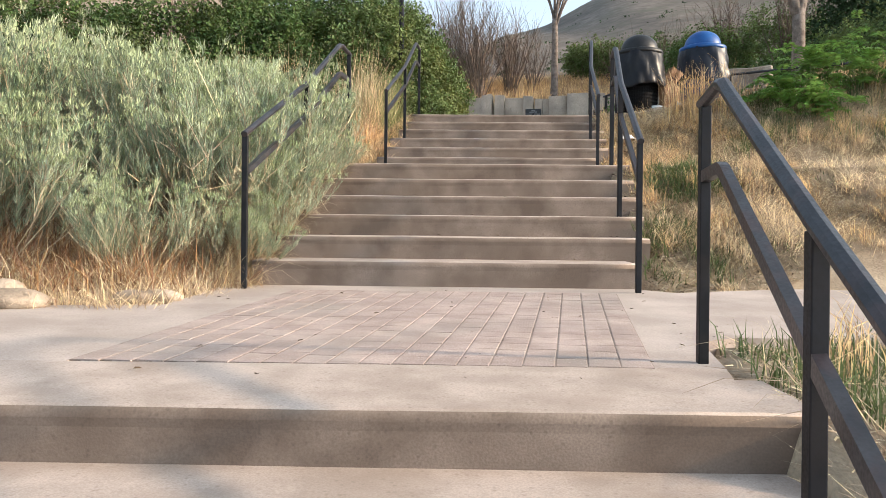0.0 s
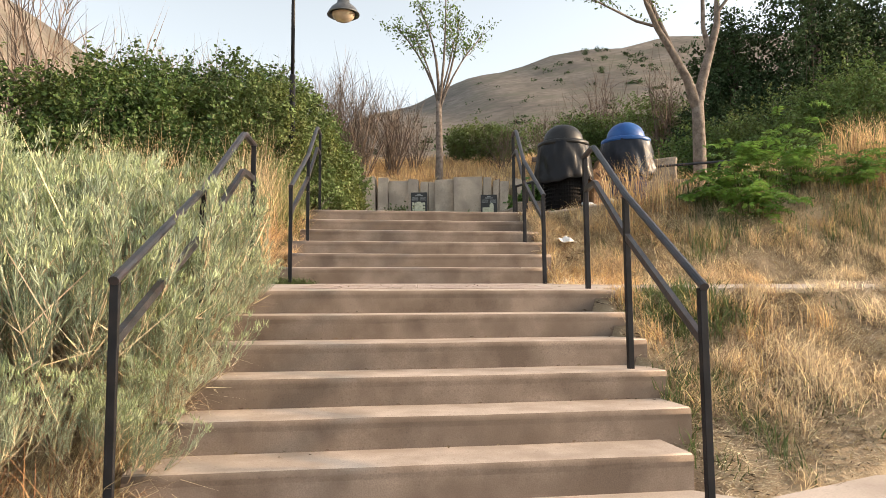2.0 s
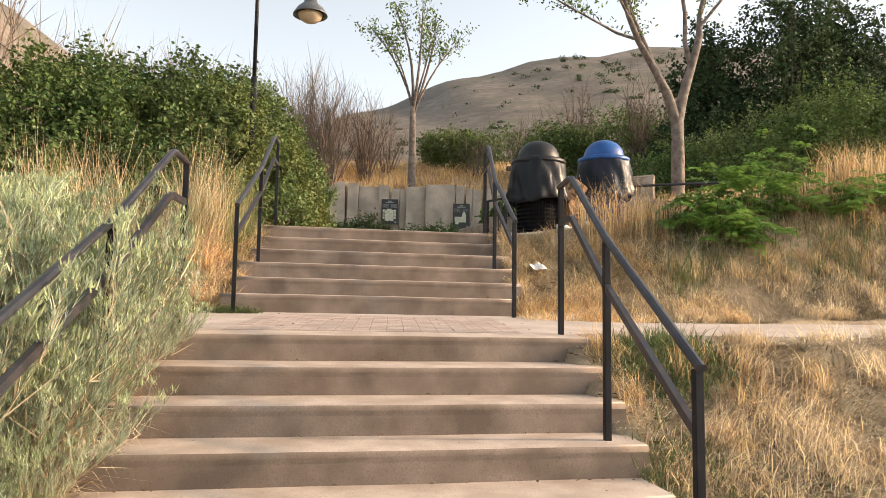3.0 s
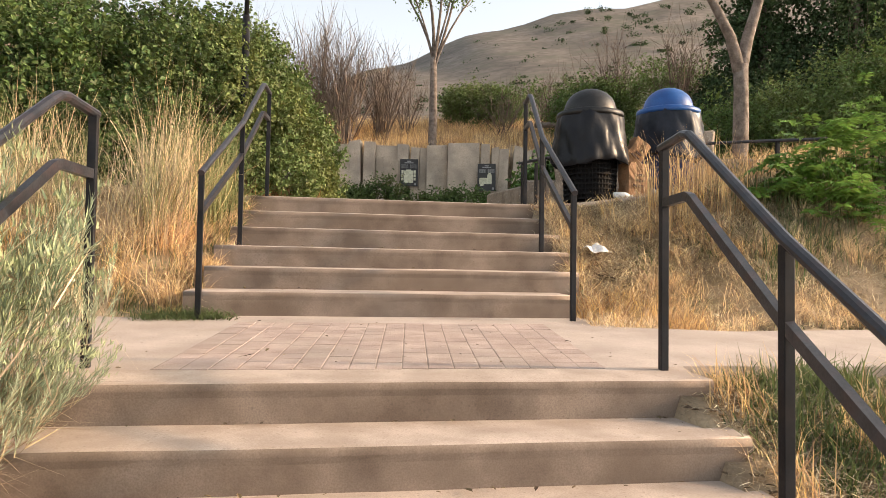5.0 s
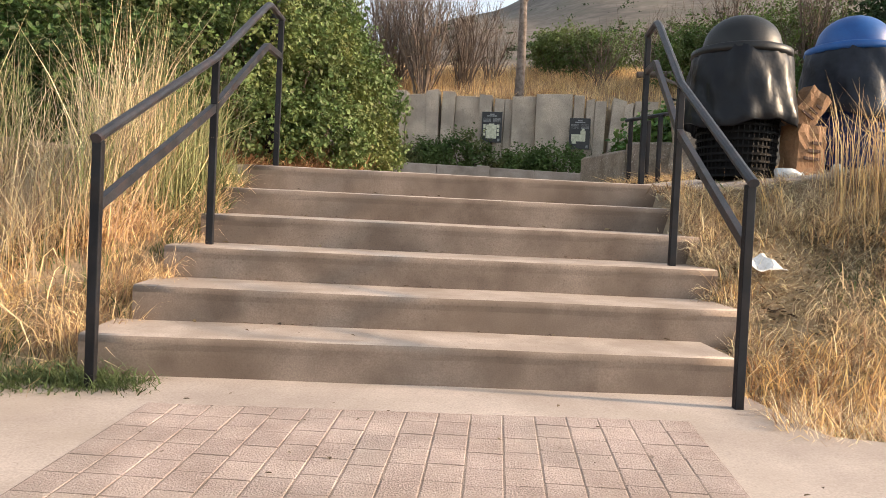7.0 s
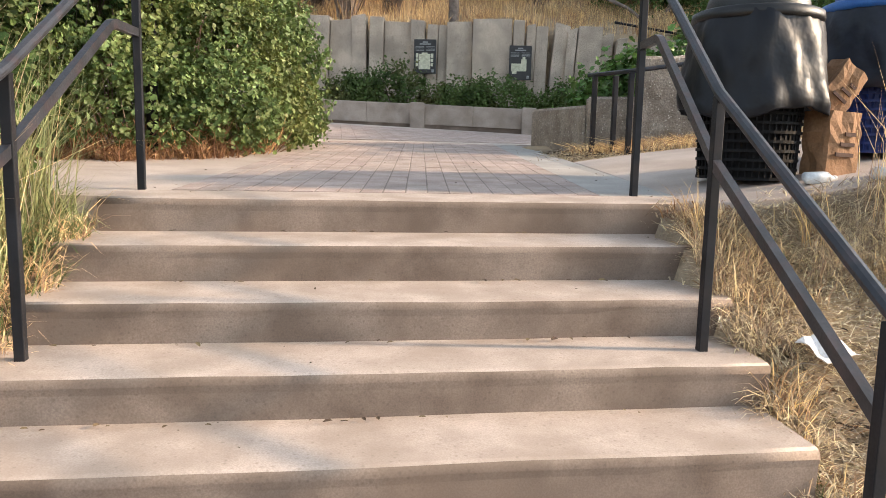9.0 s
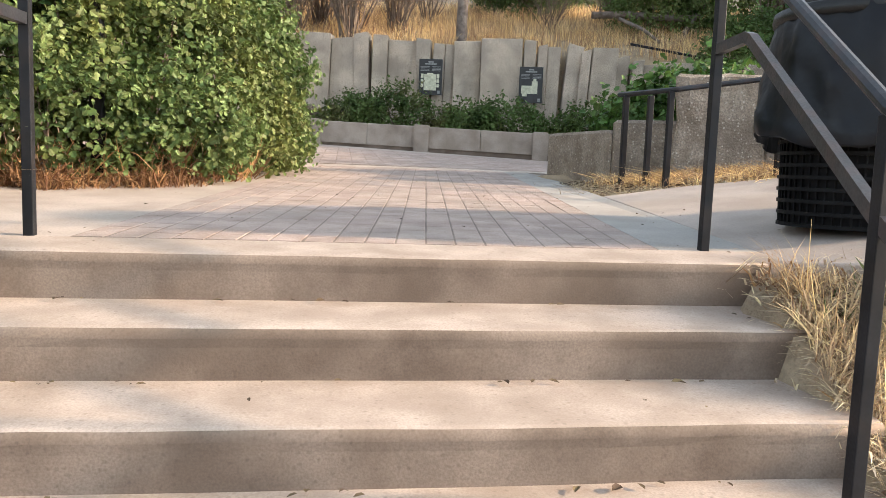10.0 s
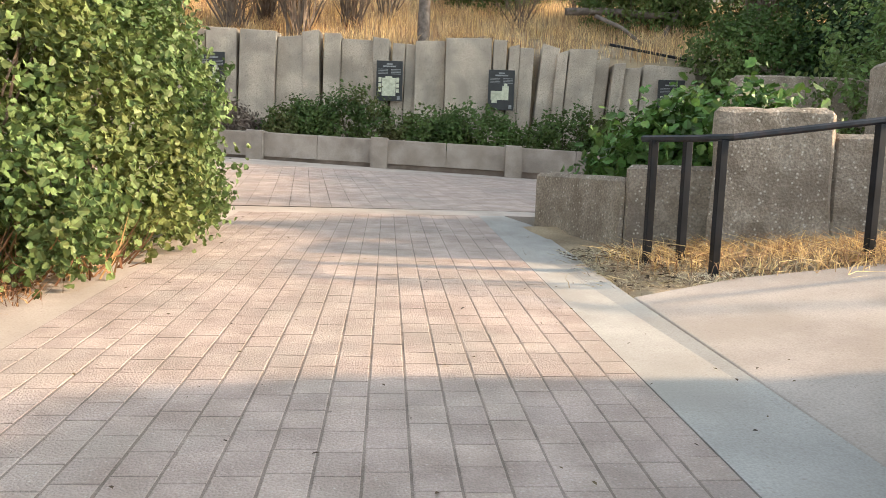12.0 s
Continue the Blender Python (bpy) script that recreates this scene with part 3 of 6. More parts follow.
for (ax, ay), (bx, by) in zip(CURB, CURB[1:]):
    d = Vector((bx - ax, by - ay)).normalized()
    o = Vector((d.y, -d.x))
    mid = ((ax + bx) / 2, (ay + by) / 2)
    for (qx, qy), (rx_, ry_) in (((ax, ay), mid), (mid, (bx, by))):
        q, r_ = Vector((qx, qy)) + d * 0.006, Vector((rx_, ry_)) - d * 0.006
        bm = prism(bmesh.new(), [tuple(q), tuple(r_), tuple(r_ - o * 0.32), tuple(q - o * 0.32)], up(curb_z, 0.50), up(curb_z, 0.07), 0.02)
        part("wall_section", bm, M_CURB, curb).matrix_parent_inverse = Matrix.Translation((-3, -23.76, -4.2))
    q, r_ = Vector((ax, ay)) - o * 0.05, Vector((bx, by)) - o * 0.05
    bm = prism(bmesh.new(), [tuple(q), tuple(r_), tuple(r_ - o * 0.25), tuple(q - o * 0.25)], up(curb_z, 0.08), up(curb_z, -0.2))
    part("footing", bm, M_STEP, curb).matrix_parent_inverse = Matrix.Translation((-3, -23.76, -4.2))
for (ax, ay) in CURB[1:-1]:
    d = wall_dir
    o = wall_out
    c = Vector((ax, ay)) + o * 0.07
    bm = prism(bmesh.new(), [tuple(c - d * 0.15), tuple(c + d * 0.15), tuple(c + d * 0.15 - o * 0.40), tuple(c - d * 0.15 - o * 0.40)], up(curb_z, 0.53), up(curb_z, -0.1), 0.025)
    part("pillar", bm, M_CURB, curb).matrix_parent_inverse = Matrix.Translation((-3, -23.76, -4.2))
# bed soil behind the curb
bm = prism(bmesh.new(), [(-5, 25.45), (0.5, 24.5), (5.0, 23.6), (9.4, 22.7), (10.2, 24.9), (-5, 28.1)], lambda x, y: curb_z(x, y) + 0.36, 3.8)
tagged(part("planting_bed", bm, M_SOIL), "brown soil bed below the retaining wall", "planting bed", kind="structure")


# ---- plaques on the wall ----
def plaque(u, ztop, cream, group="wall plaques"):
    p = WALL_A + wall_dir * u + wall_out * 0.27
    ang = math.atan2(wall_dir.y, wall_dir.x)
    t = thing("plaque", (p.x, p.y, ztop - 0.40), "black information plaque with cream drawing on concrete wall", "plaque", group)
    t.rotation_euler = (0, 0, ang)
    w, h = 0.53, 0.80
    board = part("board", box(bmesh.new(), (-w / 2, -0.02, -h / 2), (w / 2, 0.03, h / 2), 0.004), M_PLATE, t)
    part("mounting", box(bmesh.new(), (-0.12, 0.03, -0.25), (0.12, 0.26, 0.25)), M_STEEL, t)
    for wd, dz in ((0.12, 0.335), (0.26, 0.29)):
        part("title_bar", box(bmesh.new(), (-wd / 2, -0.026, dz - 0.014), (wd / 2, -0.018, dz + 0.014)), M_GREYPRINT, board)
    for k in range(4):
        for sx in (-1, 1):
            part("text_line", box(bmesh.new(), (sx * 0.13 - 0.1, -0.025, 0.225 - 0.03 * k), (sx * 0.13 + 0.1, -0.019, 0.235 - 0.03 * k)), M_GREYPRINT, board)
    for (x0, x1, z0, z1) in cream:
        part("drawing_patch", box(bmesh.new(), (x0, -0.027, z0), (x1, -0.018, z1), 0.003), M_CREAM, board)
    part("footer_mark", box(bmesh.new(), (0.16, -0.026, -0.37), (0.22, -0.018, -0.30)), M_GREYPRINT, board)
    return t


CREAM_A = [(-0.15, 0.13, -0.30, 0.06), (-0.08, 0.06, 0.06, 0.09), (-0.22, -0.16, -0.03, 0.07), (-0.22, -0.16, -0.13, -0.05), (-0.22, -0.16, -0.23, -0.15),
           (0.14, 0.20, -0.03, 0.07), (0.14, 0.20, -0.13, -0.05), (0.14, 0.20, -0.23, -0.15)]
CREAM_B = [(-0.21, 0.15, -0.20, -0.02), (0.02, 0.15, -0.02, 0.08), (0.05, 0.12, 0.08, 0.13), (-0.19, -0.08, -0.26, -0.20)]
plaque(4.12, 6.33, CREAM_A)
plaque(6.40, 6.22, CREAM_B)
plaque(0.50, 6.40, CREAM_B)
plaque(9.85, 6.13, CREAM_A)


# ---- handrails ----
def bar(name, pts, w, h, material, parent, sides=4, bevel=0.0):
    bm = sweep(bmesh.new(), pts, w, h, sides)
    if bevel:
        bmesh.ops.bevel(bm, geom=list(bm.edges), offset=bevel, segments=1, affect="EDGES")
    ob = part(name, bm, material, parent)
    ob.matrix_parent_inverse = Matrix.Translation(parent.location).inverted()
    return ob


def handrail(foot, mid, head, label, level=0.30, drop=0.26):
    """foot, mid, head: (x, y, base z, top z) of the three posts, from the lower end up."""
    t = thing("handrail", (foot[0], foot[1], foot[2]), label, "handrail", "stair handrails")
    for (x, y, z0, z1) in (foot, mid, head):
        bm = bmesh.new()
        box(bm, (x - 0.018, y - 0.018, z0 - 0.06), (x + 0.018, y + 0.018, z1 - 0.012), 0.003)
        part("post", bm, M_STEEL, t).matrix_parent_inverse = Matrix.Translation(t.location).inverted()
    def at(y):
        k = (y - foot[1]) / (head[1] - foot[1])
        return foot[0] + (head[0] - foot[0]) * k
    ya = head[1] - level
    top = [(foot[0], foot[1] - 0.028, foot[3] - 0.01), (mid[0], mid[1], mid[3]), (at(ya - 0.07), ya - 0.07, head[3] - 0.04), (at(ya), ya, head[3] + 0.0),
           (at(ya + 0.06), ya + 0.06, head[3] + 0.012), (head[0], head[1] + 0.03, head[3])]
    bar("top_rail", top, 0.046, 0.040, M_STEELTOP, t, 10)
    low = [(foot[0], foot[1], foot[3] - drop), (mid[0], mid[1], mid[3] - drop), (at(ya - 0.02), ya - 0.02, head[3] - drop - 0.012), (at(ya + 0.02), ya + 0.02, head[3] - drop), (head[0], head[1], head[3] - drop)]
    bar("mid_rail", low, 0.030, 0.040, M_STEELTOP, t, 4)
    return t


RAIL = "black painted steel stair handrail with square posts"
handrail((1.17, 0.62, 0.15, 1.00), (1.345, 1.93, 0.83, 1.66), (1.51, 3.12, 1.205, 2.125), RAIL)
handrail((-0.775, 5.335, 1.31, 2.34), (-0.63, 6.55, 1.85, 2.93), (-0.46, 7.68, 2.39, 3.47), RAIL)
handrail((1.805, 5.34, 1.31, 2.31), (1.905, 6.43, 1.87, 2.925), (2.065, 7.58, 2.39, 3.42), RAIL)
handrail((-0.268, 9.325, 2.51, 3.46), (-0.136, 10.45, 3.03, 4.02), (-0.02, 11.66, 3.55, 4.57), RAIL)
handrail((2.25, 9.35, 2.51, 3.42), (2.345, 10.43, 3.03, 4.02), (2.54, 11.66, 3.55, 4.61), RAIL)
# the rail along the climbing path
pr = thing("handrail", (3.38, 14.77, 3.9), "low black steel rail beside the path by planter", "handrail")
pl = [(3.34, 14.83, 4.51), (3.50, 14.47, 4.51), (3.60, 14.29, 4.515), (4.37, 14.13, 4.63), (5.3, 13.62, 4.66), (6.3, 13.07, 4.66), (7.4, 12.57, 4.66)]
bar("top_rail", pl, 0.05, 0.042, M_STEELTOP, pr, 8)
for (x, y, z0, z1) in ((3.37, 14.75, 3.75, 4.50), (3.55, 14.68, 3.75, 4.50), (3.56, 14.32, 3.75, 4.50), (4.36, 14.13, 3.85, 4.61), (5.3, 13.62, 3.9, 4.64), (6.3, 13.07, 3.95, 4.64), (7.3, 12.61, 4.0, 4.64)):
    bm = box(bmesh.new(), (x - 0.022, y - 0.022, z0), (x + 0.022, y + 0.022, z1), 0.004)
    part("post", bm, M_STEEL, pr).matrix_parent_inverse = Matrix.Translation(pr.location).inverted()


# ---- planter and rough aggregate walls beside the path ----
def rough_block(name, outline, ztop, zbot, material, label, category, amp=0.02):
    bm = prism(bmesh.new(), outline, ztop, zbot)
    bmesh.ops.bevel(bm, geom=list(bm.edges), offset=0.03, segments=1, affect="EDGES")
    bmesh.ops.subdivide_edges(bm, edges=list(bm.edges), cuts=6, use_grid_fill=True)
    for v in bm.verts:
        k = noise.noise(v.co * 3.1) * amp + noise.noise(v.co * 11) * amp * 0.4
        v.co += Vector((k, k * 0.8, k * 0.7))
    return tagged(part(name, bm, material), label, category)


planter = thing("planter", (3.8, 16.0, 3.7), "brown exposed-aggregate concrete planter with green shrub", "planter")
for nm, ol, zt, m in (("side_wall", [(3.28, 16.75), (3.53, 15.5), (3.66, 15.62), (3.44, 16.75)], 4.27, M_AGG), ("front_wall", [(3.535, 15.495), (4.14, 15.3), (4.2, 15.44), (3.665, 15.615)], 4.36, M_AGG),
                      ("back_wall", [(3.28, 16.76), (3.44, 16.76), (4.5, 17.1), (4.4, 17.25)], 4.28, M_AGG), ("soil", [(3.45, 16.74), (3.67, 15.63), (4.2, 15.45), (4.6, 15.7), (4.5, 17.05)], 4.20, M_SOIL)):
    ob = rough_block(nm, ol, zt, 3.6, m, "", "", 0.006)
    ob.parent = planter
    ob.matrix_parent_inverse = Matrix.Translation(planter.location).inverted()
rough_block("rough_wall", [(3.93, 15.04), (4.68, 14.86), (4.82, 15.28), (4.16, 15.46)], 4.76, 3.7, M_AGG, "rough broken concrete wall block", "wall block", 0.05)
rough_block("rough_wall", [(4.69, 14.9), (7.5, 13.7), (7.7, 14.1), (4.84, 15.28)], 4.60, 3.8, M_AGG, "rough low concrete wall along path", "wall block", 0.03)
rough_block("rough_wall", [(6.0, 15.9), (6.8, 15.5), (7.1, 16.2), (6.3, 16.6)], 5.3, 4.0, M_AGG, "tall rough concrete wall block", "wall block", 0.04)


rough_block("rough_wall", [(6.7, 19.4), (8.3, 18.9), (8.5, 19.4), (6.9, 19.9)], 5.55, 3.8, M_AGG, "low rough concrete wall among green shrubs", "wall block", 0.08)
pipe = thing("pipe", (7.7, 25.9, 6.9), "black pipe lying along the top of the bank", "pipe")
bar("pipe_run", [(7.7, 25.95, 6.93), (8.5, 25.8, 6.80), (9.3, 25.6, 6.66), (10.8, 25.4, 6.56), (12.1, 25.2, 6.52), (14.0, 24.9, 6.50)], 0.06, 0.06, M_STEEL, pipe, 8)
for (x, y) in ((9.3, 25.6), (10.8, 25.4), (12.1, 25.2)):
    bm = box(bmesh.new(), (x - 0.02, y - 0.02, 4.6), (x + 0.02, y + 0.02, 6.60), 0.003)
    part("pipe_stake", bm, M_STEEL, pipe).matrix_parent_inverse = Matrix.Translation(pipe.location).inverted()


# ---- rubbish bins ----
def bin_(x, y, z, lid, basket, bag, label, turn):
    t = thing("rubbish_bin", (x, y, z), label, "rubbish bin", "domed rubbish bins")
    t.rotation_euler, t.scale = (0, 0, turn), (1.04, 1.04, 1.04)
    part("liner", lathe(bmesh.new(), [(0.236, 0.03), (0.25, 0.2), (0.26, 0.45), (0.268, 0.80)], 24, lambda a, r, z: (r + 0.004 * math.sin(5 * a + z * 20) + 0.004 * math.sin(11 * a + z * 30), z)), basket, t, "crumpled plastic liner", True)
    for k in range(48):
        a = 2 * math.pi * k / 48
        ca, sn = math.cos(a), math.sin(a)
        bm = sweep(bmesh.new(), [(0.255 * ca, 0.255 * sn, 0.02), (0.285 * ca, 0.285 * sn, 0.86)], 0.013, 0.005)
        part("basket_slat", bm, basket, t)
    for zz, rr in ((0.025, 0.262), (0.075, 0.264), (0.125, 0.267), (0.175, 0.27), (0.225, 0.272), (0.275, 0.275), (0.325, 0.277), (0.375, 0.278), (0.425, 0.28), (0.85, 0.292)):
        bm = lathe(bmesh.new(), [(rr - 0.004, zz - 0.008), (rr + 0.004, zz - 0.008), (rr + 0.004, zz + 0.008), (rr - 0.004, zz + 0.008), (rr - 0.004, zz - 0.008)], 28)
        part("basket_hoop", bm, basket, t)
    def skirt(a, r, z):
        k = (0.90 - z) / 0.5
        return (r + k * (0.055 + 0.016 * math.sin(5 * a + 1) + 0.008 * math.sin(13 * a + 12 * z)) + 0.034 * abs(noise.noise((math.cos(a) * 2.2 + turn, math.sin(a) * 2.2, z * 3.0))) - 0.012 + 0.032 * abs(noise.noise((math.cos(a) * 4.5, math.sin(a) * 4.5 + turn, z * 5.5))), z + (0.03 * k * math.sin(3 * a + turn) + 0.007 * math.sin(11 * a) if z < 0.5 else 0))
    part("bag_skirt", lathe(bmesh.new(), [(0.322, 0.90), (0.326, 0.85), (0.330, 0.80), (0.334, 0.74), (0.334, 0.68), (0.333, 0.62), (0.331, 0.56), (0.329, 0.51), (0.328, 0.47), (0.330, 0.43), (0.327, 0.38), (0.32, 0.37), (0.315, 0.47), (0.31, 0.6)], 72, skirt), bag, t, "plastic bag folded over the rim", True)
    rim = part("rim_band", lathe(bmesh.new(), [(0.318, 0.86), (0.340, 0.865), (0.345, 0.885), (0.340, 0.915), (0.318, 0.925), (0.27, 0.93)], 40), lid, t, "", True)
    dome = [(0.270, 0.925), (0.268, 0.96)] + [(0.262 * math.cos(a), 0.96 + 0.215 * math.sin(a)) for a in np.linspace(0.15, 1.5, 9)]
    part("dome_lid", lathe(bmesh.new(), dome, 40, None, True), lid, rim, "", True)
    return t


bin_(3.32, 11.90, plaza_z(3.32, 11.90), M_DOMEBLACK, M_BASKET, M_BLACKBAG, "black dome-lidded bin with black bag over basket", 0.4)
bin_(4.40, 12.28, plaza_z(4.40, 12.28), M_DOMEBLUE, M_BLUEBASKET, M_GREYBAG, "blue dome-lidded recycling bin with grey bag", 1.7)


def paper_bag(x, y, z, w, d, h, turn, tilt, label):
    t = thing("paper_bag", (x, y, z), label, "paper bag")
    t.rotation_euler = (tilt[0], tilt[1], turn)
    bm = bmesh.new()
    box(bm, (-w / 2, -d / 2, 0), (w / 2, d / 2, h))
    bmesh.ops.subdivide_edges(bm, edges=list(bm.edges), cuts=5, use_grid_fill=True)
    for v in bm.verts:
        k = v.co.z / h
        v.co.x += 0.02 * noise.noise(v.co * 14) + 0.03 * k * noise.noise(v.co * 6)
        v.co.y += 0.02 * noise.noise(v.co * 14 + Vector((3, 1, 2))) * (0.4 + k)
    part("bag_body", bm, M_KRAFT, t)
    for k in range(3):
        part("print_mark", box(bmesh.new(), (-w * 0.3 + 0.03 * k, -d / 2 - 0.016, h * (0.30 + 0.16 * k)), (w * 0.25, -d / 2 - 0.008, h * (0.36 + 0.16 * k))), M_INK, t, "dark printed mark")
    return t


paper_bag(3.74, 11.74, plaza_z(3.74, 11.74), 0.25, 0.17, 0.36, 0.25, (0, 0.04), "crumpled brown paper shopping bag standing between bins")
paper_bag(3.70, 11.80, plaza_z(3.74, 11.76) + 0.36, 0.19, 0.13, 0.30, 0.1, (0.05, 0.6), "brown paper bag lying on another bag")
for (x, y, tn) in ((3.52, 11.50, 0.3), (3.80, 11.40, 1.2)):
    t = thing("plastic_bottle", (x, y, plaza_z(x, y) + 0.035), "crushed clear plastic bottle on the pavement", "bottle", "discarded bottles")
    t.rotation_euler = (0, radians(90), tn)
    part("bottle_body", lathe(bmesh.new(), [(0.002, -0.10), (0.032, -0.095), (0.033, 0.02), (0.03, 0.06), (0.014, 0.10), (0.013, 0.115)], 14, lambda a, r, z: (r * (1 + 0.18 * math.sin(2 * a + 30 * z)), z)), M_CLEAR, t, "", True)
    part("bottle_cap", lathe(bmesh.new(), [(0.002, 0.115), (0.015, 0.115), (0.015, 0.13), (0.002, 0.131)], 12), M_PAPER, t)


def crumpled_sheet(x, y, z, w, d, turn):
    bm = bmesh.new()
    bmesh.ops.create_grid(bm, x_segments=9, y_segments=7, size=0.5)
    for v in bm.verts:
        v.co.x *= w * (1 + 0.12 * noise.noise(v.co * 5))
        v.co.y *= d * (1 + 0.2 * noise.noise(v.co * 4 + Vector((1, 2, 3))))
        v.co.z = 0.05 * noise.noise(v.co * 13) + 0.022
    r = bmesh.ops.extrude_face_region(bm, geom=list(bm.faces))
    for g in r["geom"]:
        if isinstance(g, bmesh.types.BMVert):
            g.co.z += 0.004
    ob = tagged(part("paper_sheet", bm, M_PAPER), "crumpled white paper lying on the slope", "paper litter")
    ob.location = (x, y, z)
    ob.rotation_euler = (radians(22), radians(-6), turn)


crumpled_sheet(2.81, 10.34, float(ground_z(2.81, 10.34)) + 0.085, 0.20, 0.15, 0.3)


# ---- street lamp behind the hedge ----
lamp = thing("street_lamp", (-0.49, 13.95, 3.7), "dark steel street lamp with hanging bell shade", "street lamp")
def lpart(name, bm, m, smooth=False, under=None):
    ob = part(name, bm, m, under or lamp, "", smooth)
    if not under:
        ob.matrix_parent_inverse = Matrix.Translation(lamp.location).inverted()
    return ob


shade = None
lpart("pole_base", sweep(bmesh.new(), [(-0.49, 13.95, 3.4), (-0.49, 13.95, 6.1)], 0.095, 0.095, 12), M_STEEL, True)
lpart("pole", sweep(bmesh.new(), [(-0.49, 13.95, 6.1), (-0.49, 13.95, 8.3)], 0.06, 0.06, 12), M_STEEL, True)
arm = [(-0.49 + 0.40 * (1 - math.cos(a)), 13.95 - 0.13 * (1 - math.cos(a)), 8.3 + 0.5 * math.sin(a)) for a in np.linspace(0, math.pi, 13)]
lpart("arm", sweep(bmesh.new(), arm + [(0.31, 13.69, 7.35)], 0.045, 0.045, 10), M_STEEL, True)
for nm, pf, m in (("shade", [(0.03, 0.47), (0.05, 0.40), (0.09, 0.38), (0.11, 0.30), (0.20, 0.22), (0.255, 0.13), (0.26, 0.115), (0.24, 0.115), (0.18, 0.2)], M_LAMP), ("lens", [(0.185, 0.13), (0.17, 0.08), (0.12, 0.03), (0.05, 0.0), (0.002, -0.01)], M_GLASS)):
    bm = lathe(bmesh.new(), pf, 28)
    bmesh.ops.translate(bm, verts=bm.verts, vec=(0.31, 13.69, 6.92))
    shade = lpart(nm, bm, m, True, shade)


# tan wooden post beyond the brush
pz = float(ground_z(-6.2, 13.0))
bm = lathe(bmesh.new(), [(0.085, -0.3), (0.082, 0.6), (0.078, 2.2), (0.074, 3.6), (0.066, 3.66), (0.0, 3.67)], 16, lambda a, r, z: (r * (1 + 0.03 * math.sin(5 * a + z)), z))
post = tagged(part("wooden_post", bm, M_POST, None, "", True), "weathered tan wooden post behind the brush", "post")
post.location = (-6.2, 13.0, pz)

# ---- plants ----
def disc(n, cx, cy, rx, ry):
    a, r = rng.uniform(0, 2 * math.pi, n), np.sqrt(rng.uniform(0, 1, n))
    return cx + rx * r * np.cos(a), cy + ry * r * np.sin(a)


def brush_meshes(seed):
    """A rabbitbrush: fanning stems that part into plumes of thread leaves, bloom heads at the tips. One metre tall, on the origin."""
    global rng
    keep, rng = rng, np.random.default_rng(seed)
    n = 46
    bx, by = disc(n, 0, 0, 0.14, 0.14)
    base = np.stack([bx, by, np.zeros(n) - 0.03], 1)
    ang, spread = rng.uniform(0, 2 * math.pi, n), np.sqrt(rng.uniform(0.0, 1, n)) * 0.60
    hgt = rng.uniform(0.50, 0.85, n) * (1 - 0.5 * spread)
    top = base + np.stack([np.cos(ang) * spread, np.sin(ang) * spread, hgt], 1)
    bend = np.stack([np.cos(ang) * 0.05, np.sin(ang) * 0.05, np.full(n, 0.03)], 1)
    b = 9
    u = rng.uniform(0.45, 0.95, (n, b, 1))
    fork = (base[:, None] * (1 - u) + top[:, None] * u + bend[:, None] * (3 * u * (1 - u))).reshape(-1, 3)
    d = rng.normal(size=(n * b, 3)) * 0.25 + np.array([0, 0, 0.95]) + np.repeat(top - base, b, 0) * 0.7
    d /= np.linalg.norm(d, axis=1, keepdims=True)
    tip = fork + d * rng.uniform(0.14, 0.30, (n * b, 1))
    zero = np.zeros((n * b, 3))
    v1, q1, t1 = blade_arrays(base, top, np.full(n, 0.007), bend)
    v2, q2, t2 = blade_arrays(fork, tip, np.full(n * b, 0.0036), zero)
    w3 = rng.integers(0, n * b, 170)
    d3 = d[w3] * 0.6 + rng.normal(size=(170, 3)) * 0.35
    v3, q3, t3 = blade_arrays(fork[w3], fork[w3] + d3 * rng.uniform(0.14, 0.34, (170, 1)), np.full(170, 0.0052), np.zeros((170, 3)))
    k0 = len(v1)
    k1 = k0 + len(v2)
    stems = raw_mesh("brush_stems", np.concatenate([v1, v2, v3]), [np.concatenate([q1, q2 + k0, q3 + k1]), np.concatenate([t1, t2 + k0, t3 + k1])])
    k = 26
    u = rng.uniform(0.05, 1.0, (n * b, k, 1))
    pos = (fork[:, None] * (1 - u) + tip[:, None] * u).reshape(-1, 3)
    dd = rng.normal(size=(len(pos), 3)) * 0.30 + np.repeat(d, k, 0)
    dd /= np.linalg.norm(dd, axis=1, keepdims=True)
    ln = rng.uniform(0.03, 0.072, (len(pos), 1))
    fol = blades_mesh("brush_foliage", pos, pos + dd * ln, np.full(len(pos), 0.0033), np.zeros(pos.shape))
    high = np.argsort(-(tip[:, 2] + rng.uniform(0, 0.12, len(tip))))[:170]
    kk = 16
    p = np.repeat(tip[high], kk, 0) + rng.normal(size=(170 * kk, 3)) * np.array([0.018, 0.018, 0.007])
    dd = rng.normal(size=(len(p), 3)) * 0.5 + np.array([0, 0, 0.8])
    bloom = blades_mesh("brush_bloom", p - np.array([0, 0, 0.015]), p + dd * 0.018, np.full(len(p), 0.0056), np.zeros(p.shape))
    for me, m in ((stems, M_SAGESTEM), (fol, M_SAGE), (bloom, M_BLOOM)):
        me.materials.append(m)
    rng = keep
    return stems, fol, bloom


BRUSH = [brush_meshes(20 + i) for i in range(3)]


